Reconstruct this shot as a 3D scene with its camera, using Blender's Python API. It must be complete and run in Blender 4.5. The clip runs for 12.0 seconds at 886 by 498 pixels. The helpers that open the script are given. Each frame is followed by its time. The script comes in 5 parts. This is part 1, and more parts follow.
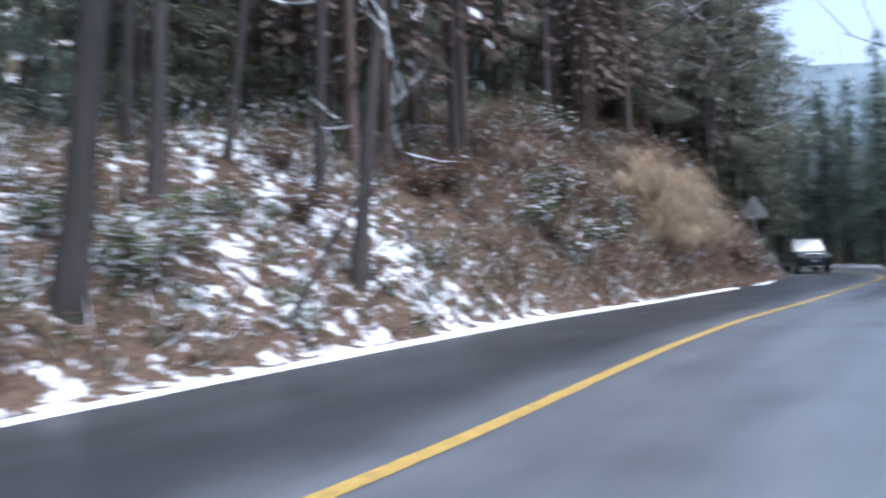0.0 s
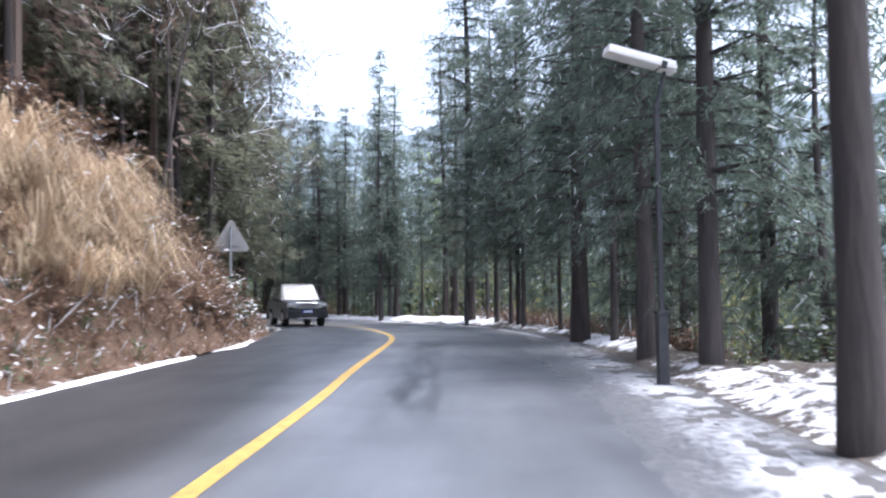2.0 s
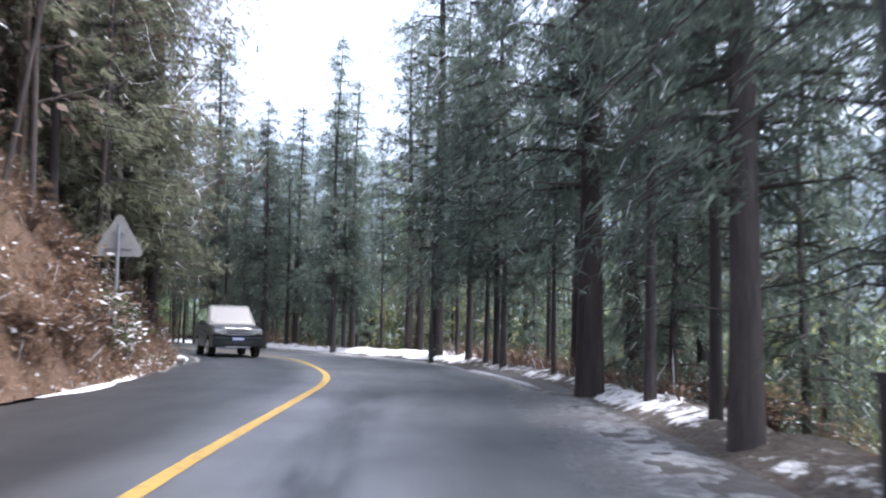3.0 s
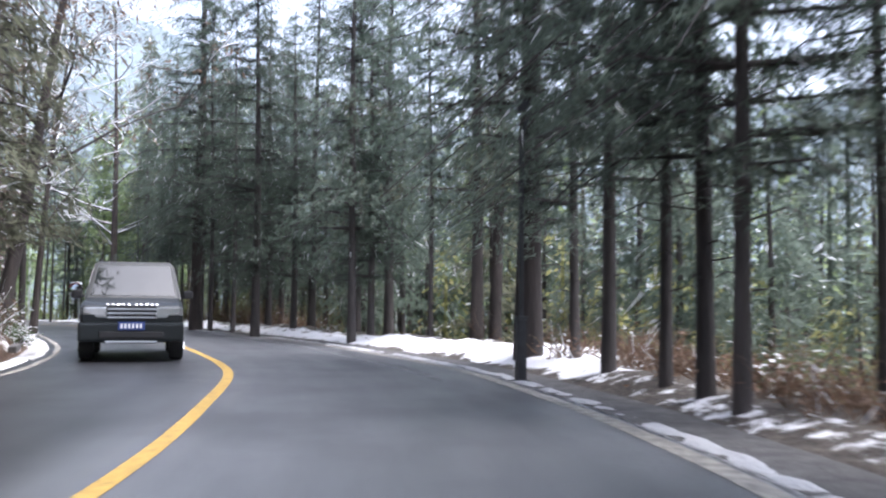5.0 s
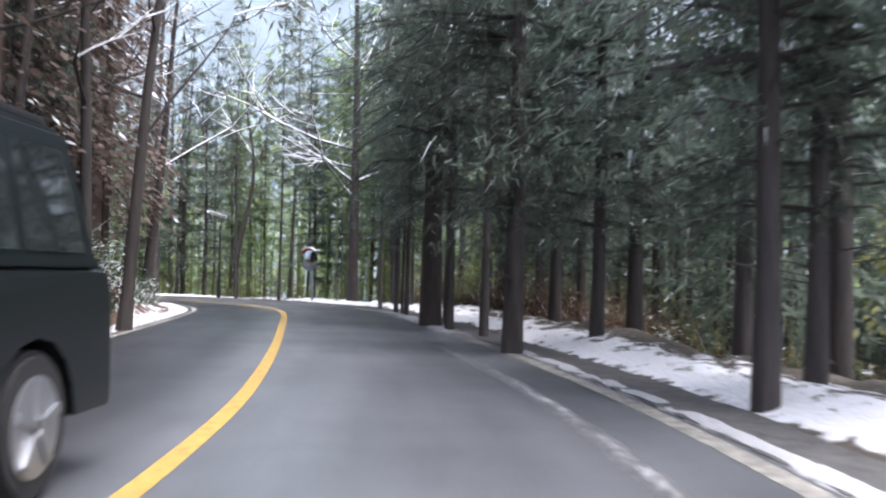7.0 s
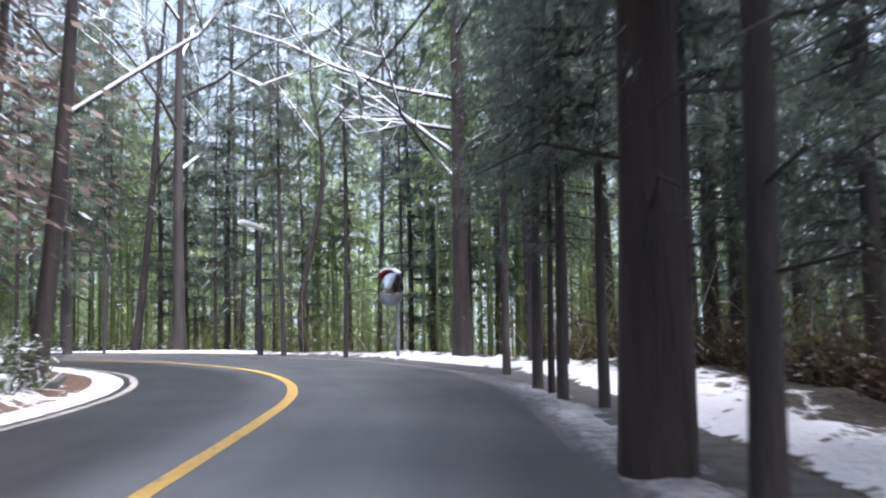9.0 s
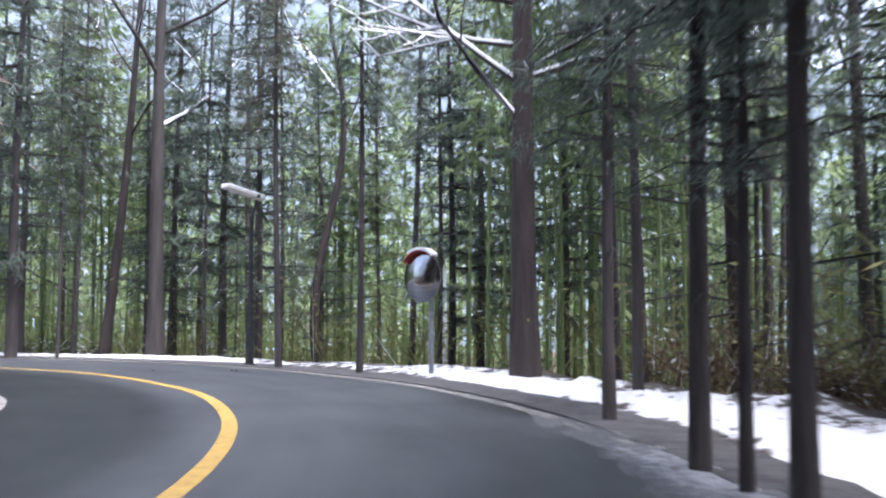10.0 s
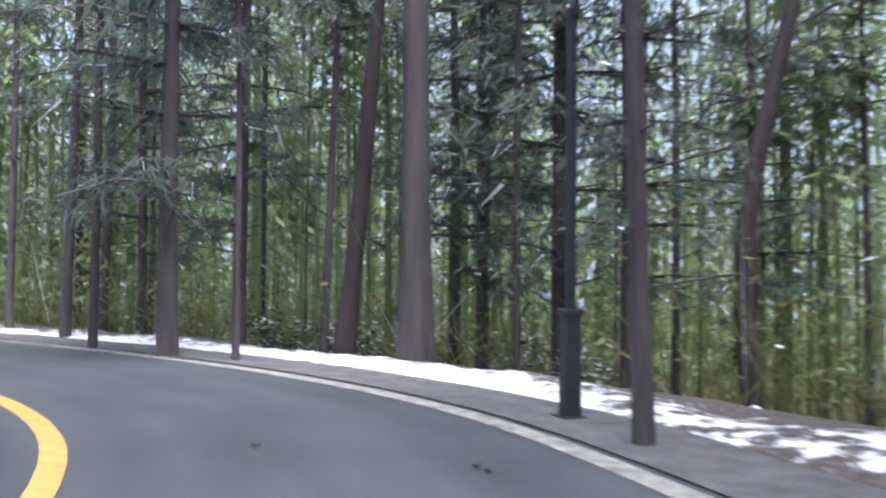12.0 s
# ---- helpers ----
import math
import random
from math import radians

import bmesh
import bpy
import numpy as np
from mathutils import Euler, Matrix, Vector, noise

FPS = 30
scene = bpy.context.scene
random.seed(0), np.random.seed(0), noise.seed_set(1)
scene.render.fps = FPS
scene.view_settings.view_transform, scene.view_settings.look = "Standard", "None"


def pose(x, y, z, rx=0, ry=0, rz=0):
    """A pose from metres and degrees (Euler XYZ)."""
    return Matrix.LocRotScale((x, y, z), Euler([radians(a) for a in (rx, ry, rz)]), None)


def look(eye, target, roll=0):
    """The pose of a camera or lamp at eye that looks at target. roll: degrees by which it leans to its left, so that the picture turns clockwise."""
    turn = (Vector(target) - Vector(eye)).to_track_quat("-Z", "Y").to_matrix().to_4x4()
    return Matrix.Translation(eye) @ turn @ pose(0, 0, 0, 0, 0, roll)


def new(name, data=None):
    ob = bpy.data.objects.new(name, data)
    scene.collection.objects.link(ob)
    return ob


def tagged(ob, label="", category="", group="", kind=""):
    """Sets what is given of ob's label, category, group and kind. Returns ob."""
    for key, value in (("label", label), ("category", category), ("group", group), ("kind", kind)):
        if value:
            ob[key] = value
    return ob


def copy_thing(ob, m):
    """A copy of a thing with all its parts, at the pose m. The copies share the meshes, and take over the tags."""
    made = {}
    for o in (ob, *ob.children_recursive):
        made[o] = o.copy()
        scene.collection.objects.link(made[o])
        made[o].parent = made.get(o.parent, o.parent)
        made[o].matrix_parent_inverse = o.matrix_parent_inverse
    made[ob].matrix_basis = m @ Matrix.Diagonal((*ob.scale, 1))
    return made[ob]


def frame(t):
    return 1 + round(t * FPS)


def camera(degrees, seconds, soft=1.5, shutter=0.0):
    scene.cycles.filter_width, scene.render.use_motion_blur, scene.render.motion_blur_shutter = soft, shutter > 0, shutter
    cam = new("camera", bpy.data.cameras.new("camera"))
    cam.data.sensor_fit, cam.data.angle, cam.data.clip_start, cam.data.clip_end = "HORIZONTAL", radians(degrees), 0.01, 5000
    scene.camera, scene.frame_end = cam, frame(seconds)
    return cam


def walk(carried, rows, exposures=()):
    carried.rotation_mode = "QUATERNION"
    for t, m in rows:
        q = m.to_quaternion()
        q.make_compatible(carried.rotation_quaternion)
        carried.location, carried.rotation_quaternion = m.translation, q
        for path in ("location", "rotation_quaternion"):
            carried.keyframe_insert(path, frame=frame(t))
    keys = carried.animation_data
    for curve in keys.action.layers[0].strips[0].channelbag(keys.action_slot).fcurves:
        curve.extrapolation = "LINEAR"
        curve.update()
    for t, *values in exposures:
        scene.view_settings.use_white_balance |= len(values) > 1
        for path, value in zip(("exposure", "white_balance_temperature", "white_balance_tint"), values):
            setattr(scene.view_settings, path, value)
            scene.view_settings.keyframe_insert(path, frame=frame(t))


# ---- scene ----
cam = camera(50.08, 12.0, soft=2.2, shutter=0.4)
PATH = [
    (0, (-0.196, 1.895, 1.096), (-0.033, 3.888, 1.13), -1.9),
    (0.5, (0.847, 5.046, 1.077), (1.462, 6.949, 1.093), -2.4),
    (1, (2.206, 8.246, 1.102), (3.152, 10.007, 1.166), -3.5),
    (1.5, (3.656, 11.089, 1.095), (4.732, 12.77, 1.228), -1.4),
    (2, (5.457, 13.868, 1.109), (6.588, 15.514, 1.215), -0.8),
    (2.5, (7.346, 16.575, 1.13), (8.53, 18.176, 1.312), 0.5),
    (2.7, (8.278, 17.733, 1.11), (9.46, 19.337, 1.282), 0.8),
    (4.3, (16.69, 29.015, 1.089), (17.825, 30.653, 1.258), 0.9),
    (4.5, (17.622, 30.543, 1.046), (18.738, 32.195, 1.205), 0.9),
    (5, (19.928, 34.047, 1.075), (20.972, 35.749, 1.194), 0.5),
    (5.5, (22.144, 37.789, 1.136), (23.066, 39.56, 1.241), -0.3),
    (6, (24.037, 41.971, 1.087), (24.823, 43.81, 1.125), -0.4),
    (6.5, (25.694, 46.157, 1.134), (26.276, 48.07, 1.175), 1.1),
    (7, (26.835, 50.087, 1.144), (27.27, 52.038, 1.202), 1.4),
    (7.5, (27.724, 54.015, 1.134), (28.036, 55.987, 1.25), 0.8),
    (7.7, (28.022, 55.573, 1.106), (28.271, 57.553, 1.245), 0.8),
    (9.3, (29.585, 67.194, 1.131), (29.709, 69.186, 1.257), -0.8),
    (9.5, (29.642, 68.555, 1.116), (29.735, 70.55, 1.229), -0.4),
    (10, (29.794, 71.899, 1.106), (29.846, 73.894, 1.237), 0.1),
    (10.5, (29.829, 75.194, 1.113), (29.785, 77.192, 1.185), -1.5),
    (11, (29.649, 78.554, 1.075), (29.38, 80.536, 1.116), 0.1),
    (11.2, (29.465, 79.776, 1.1), (29.096, 81.741, 1.138), 0.1),
    (11.5, (29.134, 81.728, 1.063), (28.605, 83.656, 1.117), 0.6),
    (11.7, (28.854, 82.94, 1.037), (28.208, 84.833, 1.083), 1.7),
    (12, (28.23, 84.637, 1.043), (27.449, 86.478, 1.101), 0.5),
]
walk(cam, [(t, look(eye, target, roll)) for t, eye, target, roll in PATH], [(0.0, 1.1, 5300, 10), (0.8, 1.56, 5500, 11), (2.5, 1.88, 5900, 15), (4.5, 1.96, 6000, 15), (7.0, 1.9, 6100, 15), (9.5, 2.04, 5850, 18), (11.0, 1.9, 5700, 18), (12.0, 1.94, 5650, 18)])

# ---------- world, sun, exposure ----------
world = bpy.data.worlds.new("overcast_sky")
scene.world = world
world.use_nodes = True
wn, wl = world.node_tree.nodes, world.node_tree.links
wn.clear()
sky = wn.new("ShaderNodeTexSky")
sky.sky_type, sky.sun_disc = "NISHITA", False
sky.sun_elevation, sky.sun_rotation = radians(67), radians(141)
sky.air_density, sky.dust_density, sky.ozone_density, sky.altitude = 1.0, 6.0, 1.0, 500
soft_sky = wn.new("ShaderNodeHueSaturation")
soft_sky.inputs["Saturation"].default_value = 0.55
back = wn.new("ShaderNodeBackground")
back.inputs["Strength"].default_value = 0.15
wout = wn.new("ShaderNodeOutputWorld")
wl.new(sky.outputs[0], soft_sky.inputs["Color"])
wl.new(soft_sky.outputs[0], back.inputs["Color"])
wl.new(back.outputs[0], wout.inputs["Surface"])

sun = new("sun", bpy.data.lights.new("sun", "SUN"))
sun.data.energy, sun.data.angle, sun.data.color = 1.3, radians(30), (1.0, 0.97, 0.93)
sun.matrix_world = look((30, 40, 60), (14, 60, 0))


# ---------- materials ----------
def material(name, stops, scale=4.0, rough=0.8, detail=6.0, bump=0.0, bump_scale=None, metal=0.0, spread=0.0, coords="Object", rough_spread=0.0, coat=0.0, upright=1.0):
    """Noise-driven colour (stops: position, rgb), with grain bump; spread varies the value from object to object."""
    m = bpy.data.materials.new(name)
    m.use_nodes = True
    n, l = m.node_tree.nodes, m.node_tree.links
    p = n["Principled BSDF"]
    tc = n.new("ShaderNodeTexCoord")
    nz = n.new("ShaderNodeTexNoise")
    nz.inputs["Scale"].default_value, nz.inputs["Detail"].default_value = scale, detail
    nz.inputs["Roughness"].default_value = 0.65
    place = tc.outputs[coords]
    if upright != 1.0:
        mp = n.new("ShaderNodeMapping")
        mp.inputs["Scale"].default_value = (1, 1, upright)
        l.new(place, mp.inputs["Vector"])
        place = mp.outputs[0]
    l.new(place, nz.inputs["Vector"])
    ramp = n.new("ShaderNodeValToRGB")
    els = ramp.color_ramp.elements
    while len(els) < len(stops):
        els.new(0.5)
    for e, (pos, col) in zip(els, stops):
        e.position, e.color = pos, (*col, 1)
    l.new(nz.outputs[0], ramp.inputs[0])
    col = ramp.outputs[0]
    if spread:
        oi = n.new("ShaderNodeObjectInfo")
        mr = n.new("ShaderNodeMapRange")
        mr.inputs["To Min"].default_value, mr.inputs["To Max"].default_value = 1 - spread, 1 + spread
        hs = n.new("ShaderNodeHueSaturation")
        l.new(oi.outputs["Random"], mr.inputs["Value"])
        l.new(mr.outputs[0], hs.inputs["Value"])
        l.new(col, hs.inputs["Color"])
        col = hs.outputs[0]
    l.new(col, p.inputs["Base Color"])
    p.inputs["Roughness"].default_value, p.inputs["Metallic"].default_value = rough, metal
    p.inputs["Coat Weight"].default_value = coat
    if rough_spread:
        mr = n.new("ShaderNodeMapRange")
        mr.inputs["To Min"].default_value, mr.inputs["To Max"].default_value = rough - rough_spread, rough + rough_spread
        l.new(nz.outputs[0], mr.inputs["Value"])
        l.new(mr.outputs[0], p.inputs["Roughness"])
    if bump:
        nb = n.new("ShaderNodeTexNoise")
        nb.inputs["Scale"].default_value, nb.inputs["Detail"].default_value = bump_scale or scale * 6, 4
        l.new(place, nb.inputs["Vector"])
        b = n.new("ShaderNodeBump")
        b.inputs["Strength"].default_value, b.inputs["Distance"].default_value = bump, 0.03
        l.new(nb.outputs[0], b.inputs["Height"])
        l.new(b.outputs[0], p.inputs["Normal"])
    return m


def foliage(name, dark, light, snow=0.06, through_light=0.25):
    """Leaves: each spray its own shade, some of them carrying snow."""
    m = bpy.data.materials.new(name)
    m.use_nodes = True
    n, l = m.node_tree.nodes, m.node_tree.links
    p = n["Principled BSDF"]
    geo, oi = n.new("ShaderNodeNewGeometry"), n.new("ShaderNodeObjectInfo")
    mix = n.new("ShaderNodeMix")
    mix.data_type = "RGBA"
    mix.inputs["A"].default_value, mix.inputs["B"].default_value = (*dark, 1), (*light, 1)
    l.new(geo.outputs["Random Per Island"], mix.inputs["Factor"])
    mr = n.new("ShaderNodeMapRange")
    mr.inputs["To Min"].default_value, mr.inputs["To Max"].default_value = 0.7, 1.35
    l.new(oi.outputs["Random"], mr.inputs["Value"])
    hs = n.new("ShaderNodeHueSaturation")
    l.new(mr.outputs[0], hs.inputs["Value"])
    l.new(mix.outputs["Result"], hs.inputs["Color"])
    wob = n.new("ShaderNodeMath")
    wob.operation = "MULTIPLY"
    wob.inputs[1].default_value = 97.31
    l.new(geo.outputs["Random Per Island"], wob.inputs[0])
    fr = n.new("ShaderNodeMath")
    fr.operation = "FRACT"
    l.new(wob.outputs[0], fr.inputs[0])
    lt = n.new("ShaderNodeMath")
    lt.operation = "LESS_THAN"
    lt.inputs[1].default_value = snow
    l.new(fr.outputs[0], lt.inputs[0])
    mix2 = n.new("ShaderNodeMix")
    mix2.data_type = "RGBA"
    mix2.inputs["B"].default_value = (0.78, 0.8, 0.84, 1)
    l.new(lt.outputs[0], mix2.inputs["Factor"])
    l.new(hs.outputs[0], mix2.inputs["A"])
    l.new(mix2.outputs["Result"], p.inputs["Base Color"])
    p.inputs["Roughness"].default_value = 0.6
    p.inputs["Specular IOR Level"].default_value = 0.25
    tr = n.new("ShaderNodeBsdfTranslucent")
    l.new(mix2.outputs["Result"], tr.inputs["Color"])
    ms = n.new("ShaderNodeMixShader")
    ms.inputs[0].default_value = through_light
    l.new(p.outputs[0], ms.inputs[1])
    l.new(tr.outputs[0], ms.inputs[2])
    l.new(ms.outputs[0], n["Material Output"].inputs["Surface"])
    return m


def soil_and_snow(name, bare, litter, snow_col=(0.86, 0.87, 0.9), edge=0.12, scale=1.6):
    """Ground whose snow cover follows the mesh attribute 'cover', broken up by noise at two scales."""
    m = bpy.data.materials.new(name)
    m.use_nodes = True
    n, l = m.node_tree.nodes, m.node_tree.links
    p = n["Principled BSDF"]
    tc, at = n.new("ShaderNodeTexCoord"), n.new("ShaderNodeAttribute")
    at.attribute_name = "cover"
    big, fine = n.new("ShaderNodeTexNoise"), n.new("ShaderNodeTexNoise")
    big.inputs["Scale"].default_value, big.inputs["Detail"].default_value = scale, 8
    big.inputs["Roughness"].default_value = 0.7
    fine.inputs["Scale"].default_value, fine.inputs["Detail"].default_value = 14, 5
    l.new(tc.outputs["Object"], big.inputs["Vector"])
    l.new(tc.outputs["Object"], fine.inputs["Vector"])
    add = n.new("ShaderNodeMath")
    l.new(big.outputs[0], add.inputs[0])
    l.new(at.outputs["Fac"], add.inputs[1])
    mr = n.new("ShaderNodeMapRange")
    mr.interpolation_type = "SMOOTHSTEP"
    mr.inputs["From Min"].default_value, mr.inputs["From Max"].default_value = 1.0 - edge / 2, 1.0 + edge / 2
    l.new(add.outputs[0], mr.inputs["Value"])
    earth = n.new("ShaderNodeValToRGB")
    els = earth.color_ramp.elements
    els[0].position, els[0].color = 0.35, (*bare, 1)
    els[1].position, els[1].color = 0.68, (*litter, 1)
    l.new(fine.outputs[0], earth.inputs[0])
    mix = n.new("ShaderNodeMix")
    mix.data_type = "RGBA"
    l.new(mr.outputs[0], mix.inputs["Factor"])
    l.new(earth.outputs[0], mix.inputs["A"])
    mix.inputs["B"].default_value = (*snow_col, 1)
    l.new(mix.outputs["Result"], p.inputs["Base Color"])
    p.inputs["Roughness"].default_value = 0.85
    p.inputs["Specular IOR Level"].default_value = 0.2
    b = n.new("ShaderNodeBump")
    b.inputs["Strength"].default_value, b.inputs["Distance"].default_value = 0.6, 0.06
    l.new(fine.outputs[0], b.inputs["Height"])
    l.new(b.outputs[0], p.inputs["Normal"])
    return m


def asphalt_material():
    """Damp asphalt: the map runs across (u, metres) and along (v, metres) the road, so wear and painted-in shade follow
    the lanes.
    """
    m = bpy.data.materials.new("damp_asphalt")
    m.use_nodes = True
    n, l = m.node_tree.nodes, m.node_tree.links
    p = n["Principled BSDF"]
    uv, tc = n.new("ShaderNodeUVMap"), n.new("ShaderNodeTexCoord")
    uv.uv_map = "lane"
    stretch = n.new("ShaderNodeMapping")
    stretch.inputs["Scale"].default_value = (1.1, 0.16, 1)
    l.new(uv.outputs[0], stretch.inputs["Vector"])
    streak, grain, patch = (n.new("ShaderNodeTexNoise") for _ in range(3))
    streak.inputs["Scale"].default_value, streak.inputs["Detail"].default_value = 1.6, 6
    grain.inputs["Scale"].default_value, grain.inputs["Detail"].default_value = 26, 10
    grain.inputs["Roughness"].default_value = 0.75
    patch.inputs["Scale"].default_value, patch.inputs["Detail"].default_value = 0.55, 8
    l.new(stretch.outputs[0], streak.inputs["Vector"])
    l.new(tc.outputs["Object"], grain.inputs["Vector"])
    l.new(tc.outputs["Object"], patch.inputs["Vector"])
    ramp = n.new("ShaderNodeValToRGB")
    ramp.color_ramp.interpolation = "B_SPLINE"
    els = ramp.color_ramp.elements
    els[0].position, els[0].color = 0.26, (0.08, 0.084, 0.092, 1)
    els[1].position, els[1].color = 0.76, (0.158, 0.165, 0.178, 1)
    l.new(streak.outputs[0], ramp.inputs[0])
    sep = n.new("ShaderNodeSeparateXYZ")
    l.new(uv.outputs[0], sep.inputs[0])

    def window(sock, mid, half, fade):
        sub, ab, mr = n.new("ShaderNodeMath"), n.new("ShaderNodeMath"), n.new("ShaderNodeMapRange")
        sub.operation, ab.operation, mr.interpolation_type = "SUBTRACT", "ABSOLUTE", "SMOOTHSTEP"
        sub.inputs[1].default_value = mid
        l.new(sock, sub.inputs[0])
        l.new(sub.outputs[0], ab.inputs[0])
        mr.inputs["From Min"].default_value, mr.inputs["From Max"].default_value = half, half + fade
        mr.inputs["To Min"].default_value, mr.inputs["To Max"].default_value = 1, 0
        l.new(ab.outputs[0], mr.inputs["Value"])
        return mr.outputs[0]

    def times(a, b):
        mu = n.new("ShaderNodeMath")
        mu.operation = "MULTIPLY"
        l.new(a, mu.inputs[0])
        l.new(b, mu.inputs[1])
        return mu.outputs[0]

    wob = n.new("ShaderNodeTexNoise")
    wob.inputs["Scale"].default_value, wob.inputs["Detail"].default_value = 3.2, 9
    l.new(stretch.outputs[0], wob.inputs["Vector"])
    brk = n.new("ShaderNodeMapRange")
    brk.interpolation_type = "SMOOTHSTEP"
    brk.inputs["From Min"].default_value, brk.inputs["From Max"].default_value = 0.3, 0.7
    l.new(wob.outputs[0], brk.inputs["Value"])
    smear = times(times(window(sep.outputs[0], 1.05, 0.18, 0.35), window(sep.outputs[1], 75.0, 6.0, 5.0)), brk.outputs[0])
    stain = n.new("ShaderNodeMix")
    stain.data_type = "RGBA"
    stain.inputs["B"].default_value = (0.014, 0.014, 0.016, 1)
    # hill-side lane darkened: the bank's shade is put into the asphalt colour
    hill_shade = n.new("ShaderNodeMix")
    hill_shade.data_type, hill_shade.blend_type = "RGBA", "MULTIPLY"
    hill_shade.inputs["B"].default_value = (0.3, 0.3, 0.312, 1)
    l.new(times(window(sep.outputs[0], -2.4, 1.4, 1.0), window(sep.outputs[1], 70.0, 74.0, 14.0)), hill_shade.inputs["Factor"])
    blot = n.new("ShaderNodeValToRGB")
    blot.color_ramp.interpolation = "B_SPLINE"
    be = blot.color_ramp.elements
    be[0].position, be[0].color = 0.3, (0.62, 0.62, 0.63, 1)
    be[1].position, be[1].color = 0.68, (1.28, 1.28, 1.28, 1)
    l.new(patch.outputs[0], blot.inputs[0])
    blotched = n.new("ShaderNodeMix")
    blotched.data_type, blotched.blend_type = "RGBA", "MULTIPLY"
    blotched.inputs["Factor"].default_value = 1.0
    l.new(ramp.outputs[0], blotched.inputs["A"])
    l.new(blot.outputs[0], blotched.inputs["B"])
    l.new(blotched.outputs["Result"], hill_shade.inputs["A"])
    l.new(smear, stain.inputs["Factor"])
    # both lanes darkened round the last bend: tree shade painted into the colour
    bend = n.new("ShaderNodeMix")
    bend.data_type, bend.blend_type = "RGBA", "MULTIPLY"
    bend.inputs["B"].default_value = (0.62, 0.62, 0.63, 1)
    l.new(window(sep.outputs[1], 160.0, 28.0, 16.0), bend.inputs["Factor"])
    l.new(hill_shade.outputs["Result"], bend.inputs["A"])
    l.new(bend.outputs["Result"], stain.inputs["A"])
    speck = n.new("ShaderNodeMix")
    speck.data_type, speck.blend_type = "RGBA", "MULTIPLY"
    speck.inputs["Factor"].default_value = 0.6
    gr = n.new("ShaderNodeValToRGB")
    ge = gr.color_ramp.elements
    ge[0].position, ge[0].color = 0.3, (0.55, 0.55, 0.55, 1)
    ge[1].position, ge[1].color = 0.7, (1.35, 1.35, 1.35, 1)
    l.new(grain.outputs[0], gr.inputs[0])
    l.new(stain.outputs["Result"], speck.inputs["A"])
    l.new(gr.outputs[0], speck.inputs["B"])
    l.new(speck.outputs["Result"], p.inputs["Base Color"])
    wet = n.new("ShaderNodeMath")
    l.new(streak.outputs[0], wet.inputs[0])
    l.new(patch.outputs[0], wet.inputs[1])
    mr = n.new("ShaderNodeMapRange")
    mr.interpolation_type = "SMOOTHSTEP"
    mr.inputs["From Min"].default_value, mr.inputs["From Max"].default_value = 0.5, 1.5
    mr.inputs["To Min"].default_value, mr.inputs["To Max"].default_value = 0.46, 0.38
    l.new(wet.outputs[0], mr.inputs["Value"])
    lane = n.new("ShaderNodeMapRange")
    lane.inputs["To Min"].default_value, lane.inputs["To Max"].default_value = 0.88, 0.9
    l.new(window(sep.outputs[0], 2.2, 0.9, 0.9), lane.inputs["Value"])
    l.new(times(mr.outputs[0], lane.outputs[0]), p.inputs["Roughness"])
    p.inputs["Specular IOR Level"].default_value = 0.38
    b = n.new("ShaderNodeBump")
    b.inputs["Strength"].default_value, b.inputs["Distance"].default_value = 0.25, 0.008
    l.new(grain.outputs[0], b.inputs["Height"])
    l.new(b.outputs[0], p.inputs["Normal"])
    return m


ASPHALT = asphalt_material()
YELLOW = material("worn_yellow_paint", [(0.34, (0.22, 0.15, 0.05)), (0.44, (0.37, 0.24, 0.055)), (0.66, (0.47, 0.31, 0.075))], 8, 0.6, bump=0.2, bump_scale=60)
WHITE_LINE = material("dirty_white_paint", [(0.38, (0.15, 0.144, 0.132)), (0.62, (0.36, 0.342, 0.305))], 6, 0.6, bump=0.2, bump_scale=60)
CONCRETE = material("stained_concrete", [(0.3, (0.055, 0.053, 0.053)), (0.7, (0.135, 0.13, 0.127))], 3.5, 0.9, bump=0.6)
SNOW = material("fresh_snow", [(0.3, (0.8, 0.82, 0.86)), (0.7, (0.9, 0.91, 0.93))], 3, 0.7, bump=0.4, bump_scale=9)
DIRTY_SNOW = material("dirty_kerb_snow", [(0.36, (0.22, 0.21, 0.2)), (0.5, (0.5, 0.5, 0.51)), (0.66, (0.74, 0.75, 0.78))], 4.5, 0.8, bump=0.7, bump_scale=16)
GROUND = soil_and_snow("forest_floor", (0.05, 0.04, 0.025), (0.16, 0.11, 0.06))
VERGE = soil_and_snow("snowy_verge", (0.055, 0.05, 0.046), (0.14, 0.12, 0.1), edge=0.11, scale=3.4)
SLUSH = soil_and_snow("trodden_slush", (0.085, 0.087, 0.092), (0.14, 0.14, 0.146), (0.47, 0.475, 0.49), edge=0.4, scale=7.0)
SLUSH.node_tree.nodes["Principled BSDF"].inputs["Roughness"].default_value = 0.5
SLUSH.node_tree.nodes["Principled BSDF"].inputs["Specular IOR Level"].default_value = 0.5
BANK = soil_and_snow("bank_soil", (0.055, 0.037, 0.027), (0.155, 0.1, 0.066), scale=2.6, edge=0.08)
BARK_DARK = material("dark_conifer_bark", [(0.3, (0.036, 0.032, 0.032)), (0.7, (0.084, 0.073, 0.07))], 6, 0.9, bump=0.8, bump_scale=26, spread=0.35, upright=0.14)
BARK_BROWN = material("brown_bark", [(0.3, (0.025, 0.021, 0.02)), (0.7, (0.064, 0.051, 0.046))], 6, 0.9, bump=0.8, bump_scale=26, spread=0.3, upright=0.14)
